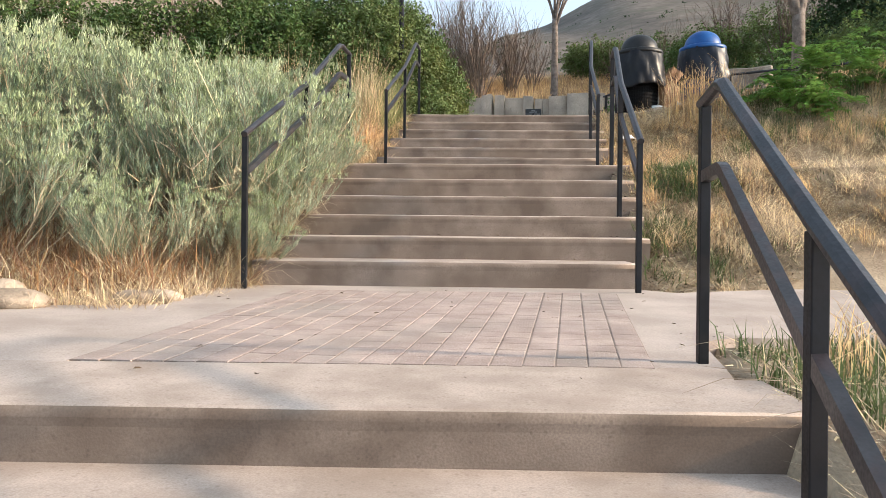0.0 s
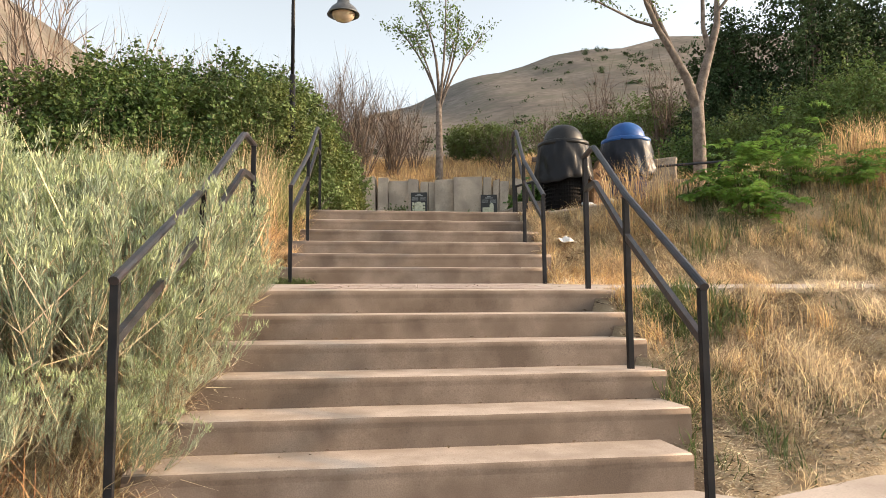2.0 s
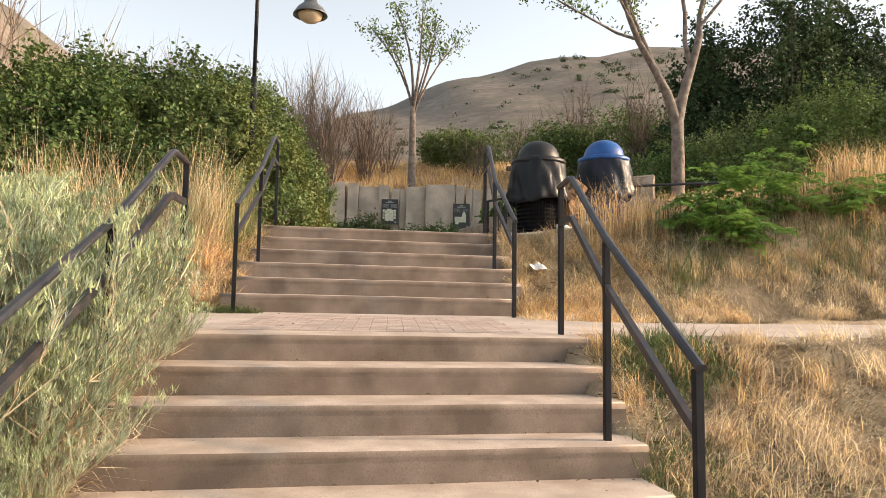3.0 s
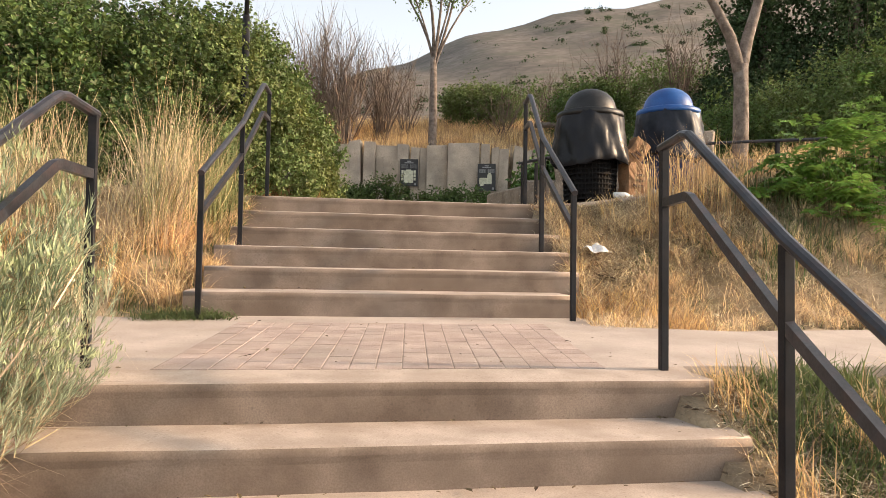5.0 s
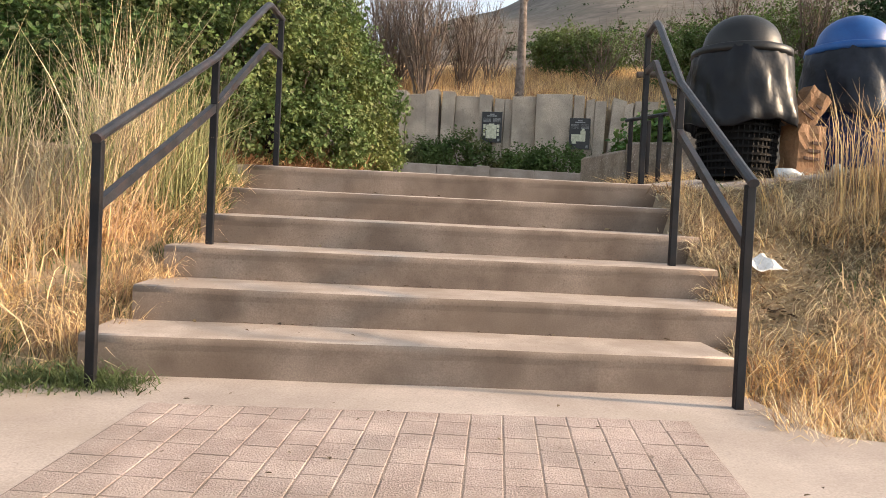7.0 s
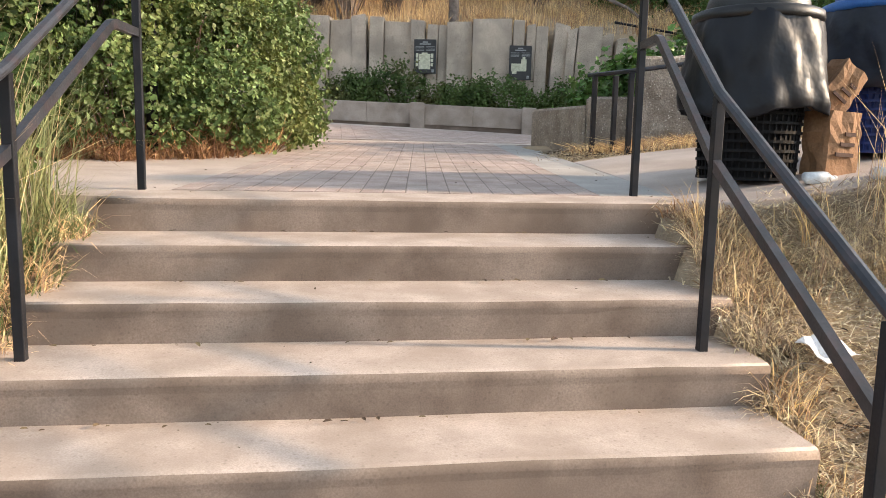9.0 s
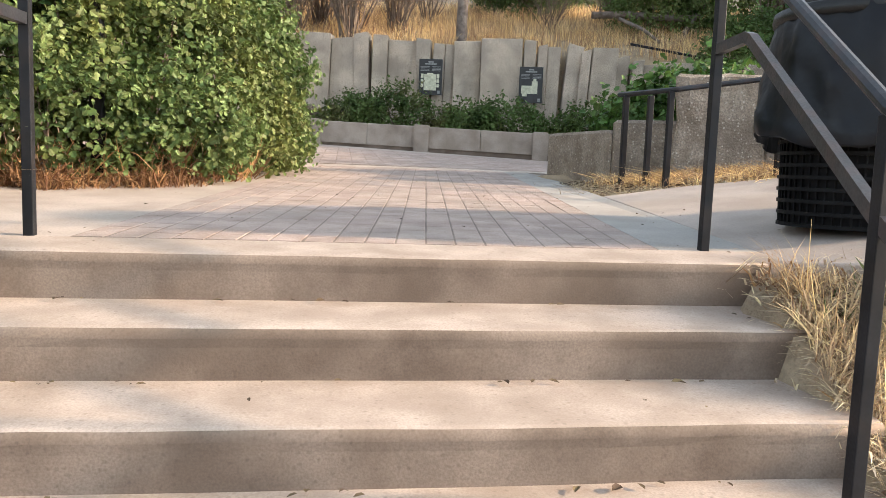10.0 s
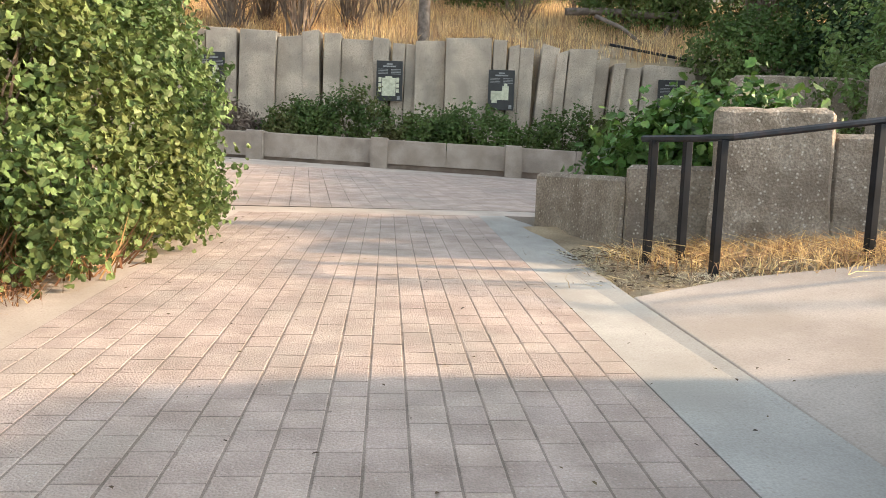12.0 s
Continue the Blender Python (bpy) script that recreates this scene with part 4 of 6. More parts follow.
def brush(x, y, s, turn, k, lean=(0, 0)):
    t = thing("rabbitbrush", (x, y, float(ground_z(x, y))), "grey-green rabbitbrush shrub with yellowish bloom heads", "shrub", "rabbitbrush beside the steps")
    t.rotation_euler = (lean[0], lean[1], turn)
    t.scale = (s, s, s)
    for nm, me in zip(("stem", "foliage", "bloom"), BRUSH[k]):
        ob = new(nm, me)
        ob.parent = t
        ob["kind"] = "stuff"


r4 = random.Random(11)
SPOTS = []
for row, yy in enumerate((5.35, 5.95, 6.55, 7.2)):
    x = rail_left(yy) - (0.50 if row else 0.75)
    while x > -5.2:
        SPOTS.append((x + r4.uniform(-0.12, 0.12), yy + r4.uniform(-0.2, 0.2)))
        x -= r4.uniform(0.62, 0.95)
for yy in (5.75, 6.05, 6.35, 6.7, 7.0, 7.3):
    SPOTS.append((rail_left(yy) - 0.16, yy))
for i, (x, y) in enumerate(SPOTS):
    far = rail_left(y) - x
    s = r4.uniform(0.85, 1.25) + 0.16 * min(far, 2.0)
    lx = r4.uniform(-.1, .15)
    if y < 5.6:
        s *= 0.86
    if y > 6.4 and far < 1.3:
        s *= 1.15
    if far < 0.3:
        s, lx = (r4.uniform(0.45, 0.6) if y < 6.3 else r4.uniform(0.62, 0.85)), 0.22
    brush(x, y, s, r4.uniform(0, 6.28), i % 3, (r4.uniform(-.1, .1), lx))


def leafy(name, blobs, count, leaf, material, label, category="shrub", group="", twigs=60, twig_mat=None, up_bias=0.5, inner=0.75, ratio=0.6, lobed=False, shoot=3.2, hole=0.22, foot=-99.0):
    """A bush of leaves over uneven lobes: blobs are (x, y, z, rx, ry, rz)."""
    bl = np.array(blobs, float)
    base = (float(bl[:, 0].mean()), float(bl[:, 1].mean()), float((bl[:, 2] - bl[:, 5]).min()))
    t = thing(name, base, label, category, group)
    area = (bl[:, 3] * bl[:, 4] * bl[:, 5]) ** (2 / 3)
    per = 11
    m = count // per
    pick = rng.choice(len(bl), m * 4, p=area / area.sum())
    d = rng.normal(size=(m * 4, 3))
    d /= np.linalg.norm(d, axis=1, keepdims=True)
    lump = np.array([0.30 * noise.noise((p * 2.2 + k * 7, q * 2.2, r * 2.2)) + 0.20 * noise.noise((p * 5.5, q * 5.5 + k, r * 5.5)) for (p, q, r), k in zip(d, pick)])
    rad = (inner + (1.0 - inner) * rng.uniform(0, 1, m * 4) ** 0.45) * (1 + lump)
    seat = bl[pick, :3] + d * bl[pick, 3:] * rad[:, None]
    # shoots stand on the outer skin of the lobes only, with hollows between
    deep = np.min(np.linalg.norm((seat[:, None] - bl[None, :, :3]) / bl[None, :, 3:], axis=2), axis=1)
    hollow = np.array([noise.noise((p / hole, q / hole, r / hole)) for p, q, r in seat])
    keep = np.flatnonzero((deep > inner * 0.8) & (hollow > -0.22) & (seat[:, 2] > max(base[2], foot)))[:m]
    seat, d = seat[keep], d[keep]
    m = len(seat)
    way = d + rng.normal(size=(m, 3)) * 0.45 + np.array([0, 0, 0.35])
    way /= np.linalg.norm(way, axis=1, keepdims=True)
    u = np.tile(np.linspace(-0.4, 1.0, per), m)[:, None]
    c = np.repeat(seat, per, 0) + np.repeat(way, per, 0) * u * leaf * shoot * np.repeat(rng.uniform(0.6, 1.3, m), per)[:, None] + rng.normal(size=(m * per, 3)) * leaf * 0.55
    out = np.repeat(d, per, 0)
    ob = link_mesh("crown", leaf_mesh(name + "_crown", c, leaf, up_bias, ratio, out, lobed), material, t)
    ob.matrix_parent_inverse = Matrix.Translation(base).inverted()
    if twigs:
        pk = rng.integers(0, len(bl), twigs)
        tipd = rng.normal(size=(twigs, 3))
        tipd[:, 2] = np.abs(tipd[:, 2])
        tipd /= np.linalg.norm(tipd, axis=1, keepdims=True)
        tip = bl[pk, :3] + tipd * bl[pk, 3:] * rng.uniform(0.7, 1.02, (twigs, 1))
        root = np.stack([bl[pk, 0] + rng.normal(size=twigs) * 0.2 * bl[pk, 3], bl[pk, 1] + rng.normal(size=twigs) * 0.2 * bl[pk, 4], np.full(twigs, base[2] - 0.05)], 1)
        ob = link_mesh("branch", blades_mesh(name + "_branches", root, tip, np.full(twigs, 0.02), rng.normal(size=(twigs, 3)) * 0.06), twig_mat or M_TWIG, t)
        ob.matrix_parent_inverse = Matrix.Translation(base).inverted()
    return t


# rose hedge by the plaza and its run to the left
leafy("rose_bush", [(-0.35, 14.7, 4.5, 0.75, 0.85, 0.95), (-0.06, 15.6, 4.55, 0.72, 0.85, 0.92), (-0.72, 15.4, 5.4, 0.9, 1.0, 1.05), (0.05, 16.5, 4.5, 0.6, 0.8, 0.8), (-1.1, 14.1, 4.85, 0.9, 0.8, 1.2), (-0.5, 16.7, 5.3, 0.8, 0.9, 0.85),
                    (0.08, 14.95, 4.12, 0.42, 0.6, 0.48), (-0.75, 13.9, 4.1, 0.6, 0.45, 0.5), (-0.1, 14.35, 4.02, 0.5, 0.45, 0.42), (0.2, 15.35, 4.1, 0.52, 0.6, 0.42), (0.3, 16.2, 4.15, 0.5, 0.6, 0.46)],
      78000, 0.044, M_LEAF, "green wild rose bush with yellowing lower leaves", twigs=90, twig_mat=M_REDTWIG, ratio=0.95, lobed=True, hole=0.16, foot=3.79)
HEDGE = ((-2.0, 13.4, 4.6, 1.0, 0.95, 1.2), (-3.1, 13.0, 4.6, 1.0, 0.9, 1.2), (-4.3, 12.7, 4.5, 1.1, 0.9, 1.15), (-5.6, 12.5, 4.5, 1.1, 1.0, 1.1), (-6.9, 12.3, 4.6, 1.2, 1.0, 1.15), (-8.3, 12.1, 4.8, 1.3, 1.0, 1.15),
         (-1.4, 14.8, 5.45, 1.0, 0.9, 1.05), (-2.8, 14.4, 5.4, 1.0, 0.9, 1.0), (-1.9, 12.6, 4.0, 0.8, 0.5, 0.62), (-3.2, 12.3, 4.0, 0.9, 0.5, 0.65), (-4.7, 12.0, 4.0, 1.0, 0.5, 0.65))
for (x, y, z, a, b, c) in HEDGE:
    leafy("hedge_bush", [(x, y, z, a, b, c), (x + a * 0.4, y - b * 0.3, z - c * 0.35, a * 0.7, b * 0.7, c * 0.65), (x - a * 0.3, y + 0.1, z + c * 0.35, a * 0.6, b * 0.6, c * 0.6), (x - a * 0.5, y - b * 0.35, z - 0.1, a * 0.55, b * 0.6, c * 0.7)],
          11000, 0.066, M_LEAFDARK, "dense dark green hedge bush on the slope", "hedge", "hedge bushes", twigs=40)


def taper_tree(name, base, limbs, label, bark, leaf=None, leafsize=0.08, leaves=0, spread=0.35, spray=0, spray_len=0.5, category="tree"):
    """limbs: polylines of (x, y, z, radius); sprays of twigs and leaves towards their ends."""
    t = thing(name, base, label, category)
    inv = Matrix.Translation(base).inverted()
    for i, limb in enumerate(limbs):
        bm = bmesh.new()
        rings = []
        pts = [Vector(p[:3]) for p in limb]
        for j, p in enumerate(pts):
            d = (pts[min(j + 1, len(pts) - 1)] - pts[max(j - 1, 0)]).normalized()
            sd = d.cross(Vector((0.3, 1, 0.1))).normalized()
            u2 = sd.cross(d)
            ring = []
            for k in range(8):
                a = k * math.pi / 4
                rr = limb[j][3] * (1 + 0.16 * noise.noise((a, j * 1.7, i)))
                ring.append(bm.verts.new(p + (sd * math.cos(a) + u2 * math.sin(a)) * rr))
            rings.append(ring)
        for a, b in zip(rings, rings[1:]):
            for k in range(8):
                bm.faces.new((a[k], a[(k + 1) % 8], b[(k + 1) % 8], b[k]))
        bm.faces.new(rings[-1])
        part("trunk" if i == 0 else "limb", bm, bark, t, "", True).matrix_parent_inverse = inv
    ends = [Vector(l[-1][:3]) for l in limbs[1:]]
    mids = [Vector(l[len(l) // 2][:3]) for l in limbs[1:]]
    if spray:
        root, tip = [], []
        for e, m in zip(ends, mids):
            for _ in range(spray):
                u = random.random()
                p = m.lerp(e, u)
                d = Vector((random.gauss(0, 1), random.gauss(0, 1), random.gauss(0.5, 0.7))).normalized() + (e - m).normalized() * 0.6
                root.append(p)
                tip.append(p + d * spray_len * random.uniform(0.4, 1.1))
        root, tip = np.array(root), np.array(tip)
        link_mesh("twig", blades_mesh(name + "_twigs", root, tip, np.full(len(root), 0.012), rng.normal(size=root.shape) * 0.04), bark, t).matrix_parent_inverse = inv
        if leaves:
            pk = rng.integers(0, len(root), leaves)
            u = rng.uniform(0.3, 1.1, (leaves, 1))
            c = root[pk] * (1 - u) + tip[pk] * u + rng.normal(size=(leaves, 3)) * leafsize * 0.9
            link_mesh("foliage", leaf_mesh(name + "_leaves", c, leafsize, 0.2, 0.45), leaf, t).matrix_parent_inverse = inv
    return t


def limb(p, q, r0, r1, sag=0.15, n=5):
    p, q = Vector(p), Vector(q)
    out = []
    w = Vector((random.uniform(-1, 1), random.uniform(-1, 1), random.uniform(-0.3, 0.6))) * sag * (q - p).length
    for i in range(n + 1):
        u = i / n
        v = p.lerp(q, u) + w * (4 * u * (1 - u)) * 0.5
        out.append((v.x, v.y, v.z, r0 + (r1 - r0) * u))
    return out


random.seed(5)
# slim tree on the bank behind the wall
b1 = (3.85, 27.0, float(ground_z(3.85, 27.0)))
limbs = [limb((3.85, 27, b1[2] - 0.2), (3.85, 27, 9.7), 0.14, 0.10, 0.03)]
for dx, dz, r in ((-1.5, 3.0, 0.05), (-0.6, 3.6, 0.06), (0.3, 3.9, 0.06), (0.9, 3.4, 0.055), (1.6, 2.6, 0.045), (-0.9, 2.2, 0.04), (0.6, 2.4, 0.045)):
    limbs.append(limb((3.85, 27, 9.5 + random.uniform(-0.2, 0.2)), (3.85 + dx, 27 + random.uniform(-1, 1), 9.6 + dz), r, 0.015, 0.12))
taper_tree("slim_tree", b1, limbs, "slim young tree with thin forked crown on the bank", M_BARK, M_OAK, 0.11, 1700, spray=34, spray_len=0.6)
# pale forked tree by the path
z2 = float(ground_z(7.42, 15.9))
limbs = [limb((7.42, 15.9, z2 - 0.2), (7.44, 15.8, 6.5), 0.135, 0.125, 0.03)]
for pts in ([(7.42, 15.8, 6.4, 0.115), (7.22, 15.75, 6.95, 0.09), (6.93, 15.7, 7.41, 0.075), (6.6, 15.7, 7.95, 0.06), (6.35, 15.6, 8.4, 0.05), (6.05, 15.5, 9.3, 0.035), (5.9, 15.4, 10.2, 0.015)],
            [(6.95, 15.7, 7.38, 0.06), (6.78, 15.8, 7.95, 0.05), (6.54, 15.9, 8.61, 0.042), (6.45, 16.0, 9.6, 0.03), (6.7, 16.1, 10.6, 0.012)],
            [(6.52, 15.7, 8.0, 0.032), (6.15, 15.7, 8.08, 0.028), (5.85, 15.6, 8.15, 0.024), (4.94, 15.4, 8.43, 0.016), (4.1, 15.2, 8.75, 0.008)],
            [(7.44, 15.8, 6.4, 0.115), (7.6, 15.85, 7.0, 0.10), (7.84, 15.9, 7.65, 0.085), (8.0, 15.9, 8.2, 0.07), (8.08, 16.0, 8.73, 0.055), (8.35, 16.0, 9.8, 0.035), (8.4, 16.1, 10.9, 0.012)],
            [(7.82, 15.9, 7.6, 0.06), (7.72, 15.95, 8.11, 0.05), (7.76, 16.0, 8.75, 0.04), (7.6, 16.0, 9.8, 0.028), (7.45, 16.1, 10.8, 0.01)],
            [(8.05, 15.9, 8.5, 0.035), (8.6, 15.8, 9.2, 0.025), (9.3, 15.7, 9.7, 0.01)],
            [(6.4, 15.6, 8.3, 0.03), (5.7, 15.3, 9.2, 0.02), (5.0, 15.1, 9.7, 0.01)]):
    limbs.append(pts)
taper_tree("forked_tree", (7.42, 15.9, z2), limbs, "pale grey-barked forked tree beside the path", M_BARK, M_OAK, 0.075, 2600, spray=24, spray_len=0.6)


def bare_shrub(x, y, h, w, n, material, label, name="bare_shrub", z=None):
    z = float(ground_z(x, y)) if z is None else z
    t = thing(name, (x, y, z), label, "shrub")
    stems_root, stems_tip = [], []
    for _ in range(n):
        a, s = random.uniform(0, 6.28), random.uniform(0.1, 1) * w
        root = np.array([x + random.gauss(0, 0.12), y + random.gauss(0, 0.12), z - 0.05])
        tip = np.array([x + math.cos(a) * s, y + math.sin(a) * s, z + h * random.uniform(0.65, 1.05) * (1 - 0.25 * s / w)])
        stems_root.append(root)
        stems_tip.append(tip)
    R, T = np.array(stems_root), np.array(stems_tip)
    me = blades_mesh(name + "_stems", R, T, np.full(len(R), 0.03 * h / 2.5), rng.normal(size=R.shape) * 0.10)
    link_mesh("stem", me, material, t).matrix_parent_inverse = Matrix.Translation(t.location).inverted()
    k = 24
    u = rng.uniform(0.25, 1.0, (len(R), k, 1))
    p = (R[:, None] * (1 - u) + T[:, None] * u).reshape(-1, 3)
    d = rng.normal(size=p.shape) * 0.5 + np.array([0, 0, 0.5]) + np.repeat(T - R, k, 0) * 0.2
    q = p + d * (0.20 * h) * rng.uniform(0.5, 1, (len(p), 1))
    link_mesh("twig", blades_mesh(name + "_twigs", p, q, np.full(len(p), 0.0085 * h / 2.5), rng.normal(size=p.shape) * 0.03), material, t).matrix_parent_inverse = Matrix.Translation(t.location).inverted()
    return t


for (x, y, h, w, n) in ((-0.3, 28.5, 3.6, 1.4, 50), (1.2, 28.0, 3.8, 1.5, 54), (2.4, 28.8, 3.4, 1.3, 50), (0.4, 29.6, 4.2, 1.4, 44), (3.4, 30, 2.6, 1.0, 26), (-1.8, 29.5, 4.2, 1.3, 34), (-3.4, 29, 4.6, 1.4, 34), (-5.0, 30, 4.8, 1.5, 34), (6.6, 29, 2.2, 1.3, 26), (8.4, 30, 2.4, 1.4, 26),
                        (10.5, 29, 3.6, 1.6, 34), (12.2, 27.5, 3.8, 1.6, 34)):
    bare_shrub(x, y, h, w, n, M_REDTWIG if x < 4 else M_TWIG, "leafless reddish-brown shrub on the dry bank")
for (x, y, h, w, n) in ((-1.9, 17.2, 3.3, 0.9, 40), (-3.0, 16.8, 3.5, 1.0, 40), (-4.3, 16.6, 3.3, 1.0, 34), (-0.9, 18.2, 3.0, 0.9, 34)):
    bare_shrub(x, y, h, w, n, M_STRAWTWIG, "tall pale leafless shrub behind the hedge")
# bare trees far to the left
for (x, y, h) in ((-9.5, 17, 6.5), (-4.8, 17.6, 5.6), (-6.6, 19, 6.4), (-12.5, 18, 7.0)):
    bare_shrub(x, y, h, 2.0, 7, M_TWIG, "leafless grey tree behind the hedge", "bare_tree")

# evergreens and scrub on the right
random.seed(8)
for (x, y, top, w) in ((13.2, 24.2, 12.2, 2.3), (15.2, 22.8, 13.8, 2.9), (18.0, 24.2, 13.6, 3.0), (21.2, 24.0, 13.2, 3.0), (24.5, 25, 13.5, 3.2)):
    z0 = float(ground_z(x, y))
    h = top - z0
    lobes = []
    for k in range(13):
        u = 0.18 + 0.8 * k / 12
        a = k * 2.4
        r = w * (1.05 - 0.75 * u ** 1.6)
        lobes.append((x + math.cos(a) * r * 0.55, y + math.sin(a) * r * 0.45, z0 + h * u * 0.95, r * 0.62, r * 0.6, h * 0.13))
    t = leafy("evergreen_tree", lobes, 30000, 0.115, M_JUNIPER, "tall dark evergreen tree with ragged crown", "tree", "evergreen trees", twigs=30, inner=0.25)
    bm = sweep(bmesh.new(), [(x, y, z0 - 0.3), (x + 0.1, y, z0 + h * 0.5), (x, y, z0 + h * 0.85)], 0.3, 0.3, 8)
    part("trunk", bm, M_BARK, t).matrix_parent_inverse = Matrix.Translation(t.location).inverted()
for (x, y, z, r, h, m) in ((10.4, 17.6, 5.6, 1.5, 1.5, M_OAK), (12.3, 17.2, 6.2, 1.7, 1.8, M_OAK), (14.4, 16.9, 6.4, 1.9, 1.9, M_OAK), (9.3, 19.2, 5.5, 1.4, 1.4, M_OAK), (16.6, 16.4, 6.3, 1.9, 1.9, M_OAK), (11.4, 20.5, 6.2, 1.8, 1.8, M_JUNIPER), (13.8, 20.2, 6.8, 2.0, 2.0, M_OAK),
                           (10.6, 24.4, 6.0, 1.3, 1.4, M_OAK), (12.2, 23.4, 6.4, 1.6, 1.8, M_JUNIPER), (9.4, 28.4, 8.4, 1.3, 1.2, M_OAK), (12.4, 28.8, 8.8, 1.8, 1.7, M_OAK), (9.3, 35, 9.9, 2.0, 1.4, M_OAK), (12.3, 36, 10.4, 2.4, 1.7, M_OAK), (16, 36, 10.6, 2.8, 2.0, M_OAK), (6.4, 31.5, 9.2, 1.4, 0.9, M_OAK)):
    lobes = [(x, y, z, r, r * 0.8, h)] + [(x + random.uniform(-.8, .8) * r, y + random.uniform(-.5, .3) * r, z + random.uniform(-.5, .6) * h, r * random.uniform(.4, .6), r * 0.5, h * random.uniform(.35, .55)) for _ in range(6)]
    leafy("scrub_bush", lobes, 13000, 0.075 if y < 22 else 0.09, m, "large green scrub bush on the slope", "shrub", "scrub bushes", twigs=50, inner=0.6)
leafy("bright_shrub", [(4.25, 16.3, 4.40, 0.42, 0.5, 0.30), (4.6, 15.95, 4.54, 0.38, 0.42, 0.34), (4.0, 16.4, 4.30, 0.25, 0.36, 0.16)], 4800, 0.085, M_PLANTER, "bright green leafy shrub in the planter", twigs=40, ratio=0.9, lobed=True, inner=0.5)
# shrubs in the bed below the wall
for i, (x, y, rx, h, m) in enumerate(((1.2, 25.3, 0.5, 0.42, M_LEAFWALL), (2.2, 25.1, 0.65, 0.62, M_LEAFWALL), (3.7, 24.75, 0.6, 0.42, M_LEAFWALL), (4.5, 24.6, 0.7, 0.48, M_OAK), (6.3, 24.2, 0.8, 0.52, M_LEAFWALL), (7.3, 24.0, 0.8, 0.5, M_LEAFWALL), (8.3, 23.8, 0.7, 0.5, M_LEAFWALL), (-0.2, 25.6, 0.5, 0.35, M_REDTWIG))):
    z = 4.6 - 0.036 * x
    leafy("bed_shrub", [(x, y, z + h * 0.75, rx, 0.5, h), (x + rx * 0.5, y, z + h * 0.6, rx * 0.7, 0.45, h * 0.8), (x - rx * 0.5, y + 0.1, z + h * 0.5, rx * 0.7, 0.45, h * 0.7)], 5600, 0.07, m, "low green shrub in the bed below the wall", group="bed shrubs", twigs=30)


# ---- sumac on the slope ----
def sumac(x, y, n, reach, z=None):
    z = float(ground_z(x, y)) if z is None else z
    t = thing("sumac", (x, y, z), "bright green sumac clump with feathered leaves", "shrub", "sumac clumps")
    inv = Matrix.Translation(t.location).inverted()
    cs, rts, tps = [], [], []
    for _ in range(n):
        a = random.uniform(0, 6.28)
        root = Vector((x + random.gauss(0, reach * 0.42), y + random.gauss(0, reach * 0.3), z + random.uniform(0.02, 1.15) * reach))
        d = Vector((math.cos(a), math.sin(a), random.uniform(0.3, 1.1))) * 0.30
        rts.append((root.x, root.y, z))
        tps.append(tuple(root))
        for k in range(11):
            u = 0.2 + 0.8 * k / 10
            p = root + d * u - Vector((0, 0, 0.20 * u * u))
            sd = Vector((-d.y, d.x, 0)).normalized()
            for sg in (-1, 1):
                cs.append((p, sd * sg + d * 0.6 + Vector((0, 0, random.uniform(-0.5, 0.3))), 0.095 * (1 - 0.4 * abs(u - 0.5))))
    v, f = [], []
    for p, dr, ln in cs:
        dr = dr.normalized()
        sd = dr.cross(Vector((0, 0, 1))).normalized() * 0.019
        i = len(v)
        tip = p + dr * ln - Vector((0, 0, 0.02))
        m = p + dr * ln * 0.45 + Vector((0, 0, 0.006))
        v += [p, m + sd, tip, m - sd]
        f.append((i, i + 1, i + 2, i + 3))
    link_mesh("leaflet", raw_mesh("sumac_leaflets", np.array([tuple(q) for q in v]), [np.array(f)]), M_BRIGHT, t).matrix_parent_inverse = inv
    R, T = np.array(rts), np.array(tps)
    link_mesh("stem", blades_mesh("sumac_stems", R, T, np.full(len(R), 0.009), rng.normal(size=R.shape) * 0.02), M_GREENGRASS, t).matrix_parent_inverse = inv
    for ob in t.children:
        ob["kind"] = "stuff"


for (x, y, n, rc) in ((5.0, 10.75, 56, 0.40), (5.6, 10.95, 70, 0.50), (5.35, 10.45, 36, 0.30), (6.2, 10.9, 40, 0.42), (6.8, 10.7, 36, 0.36), (7.5, 10.8, 30, 0.38), (6.95, 11.9, 18, 0.8)):
    sumac(x, y, n, rc)


# ---- grasses ----
def grass(name, xy, hmin, hmax, lean, width, material, label, droop=0.3):
    x, y = xy
    n = len(x)
    z = ground_z(x, y) - 0.02
    base = np.stack([x, y, z], 1)
    h = rng.uniform(hmin, hmax, n)
    a = rng.uniform(0, 2 * math.pi, n)
    l = np.abs(rng.normal(0, lean, n)) * h
    tip = base + np.stack([np.cos(a) * l, np.sin(a) * l, h], 1)
    bend = np.stack([-np.cos(a) * l * droop, -np.sin(a) * l * droop, h * 0.08], 1)
    ob = link_mesh(name, blades_mesh(name, base, tip, width * rng.uniform(0.6, 1.3, n), bend), material)
    return tagged(ob, label, "grass", kind="stuff")


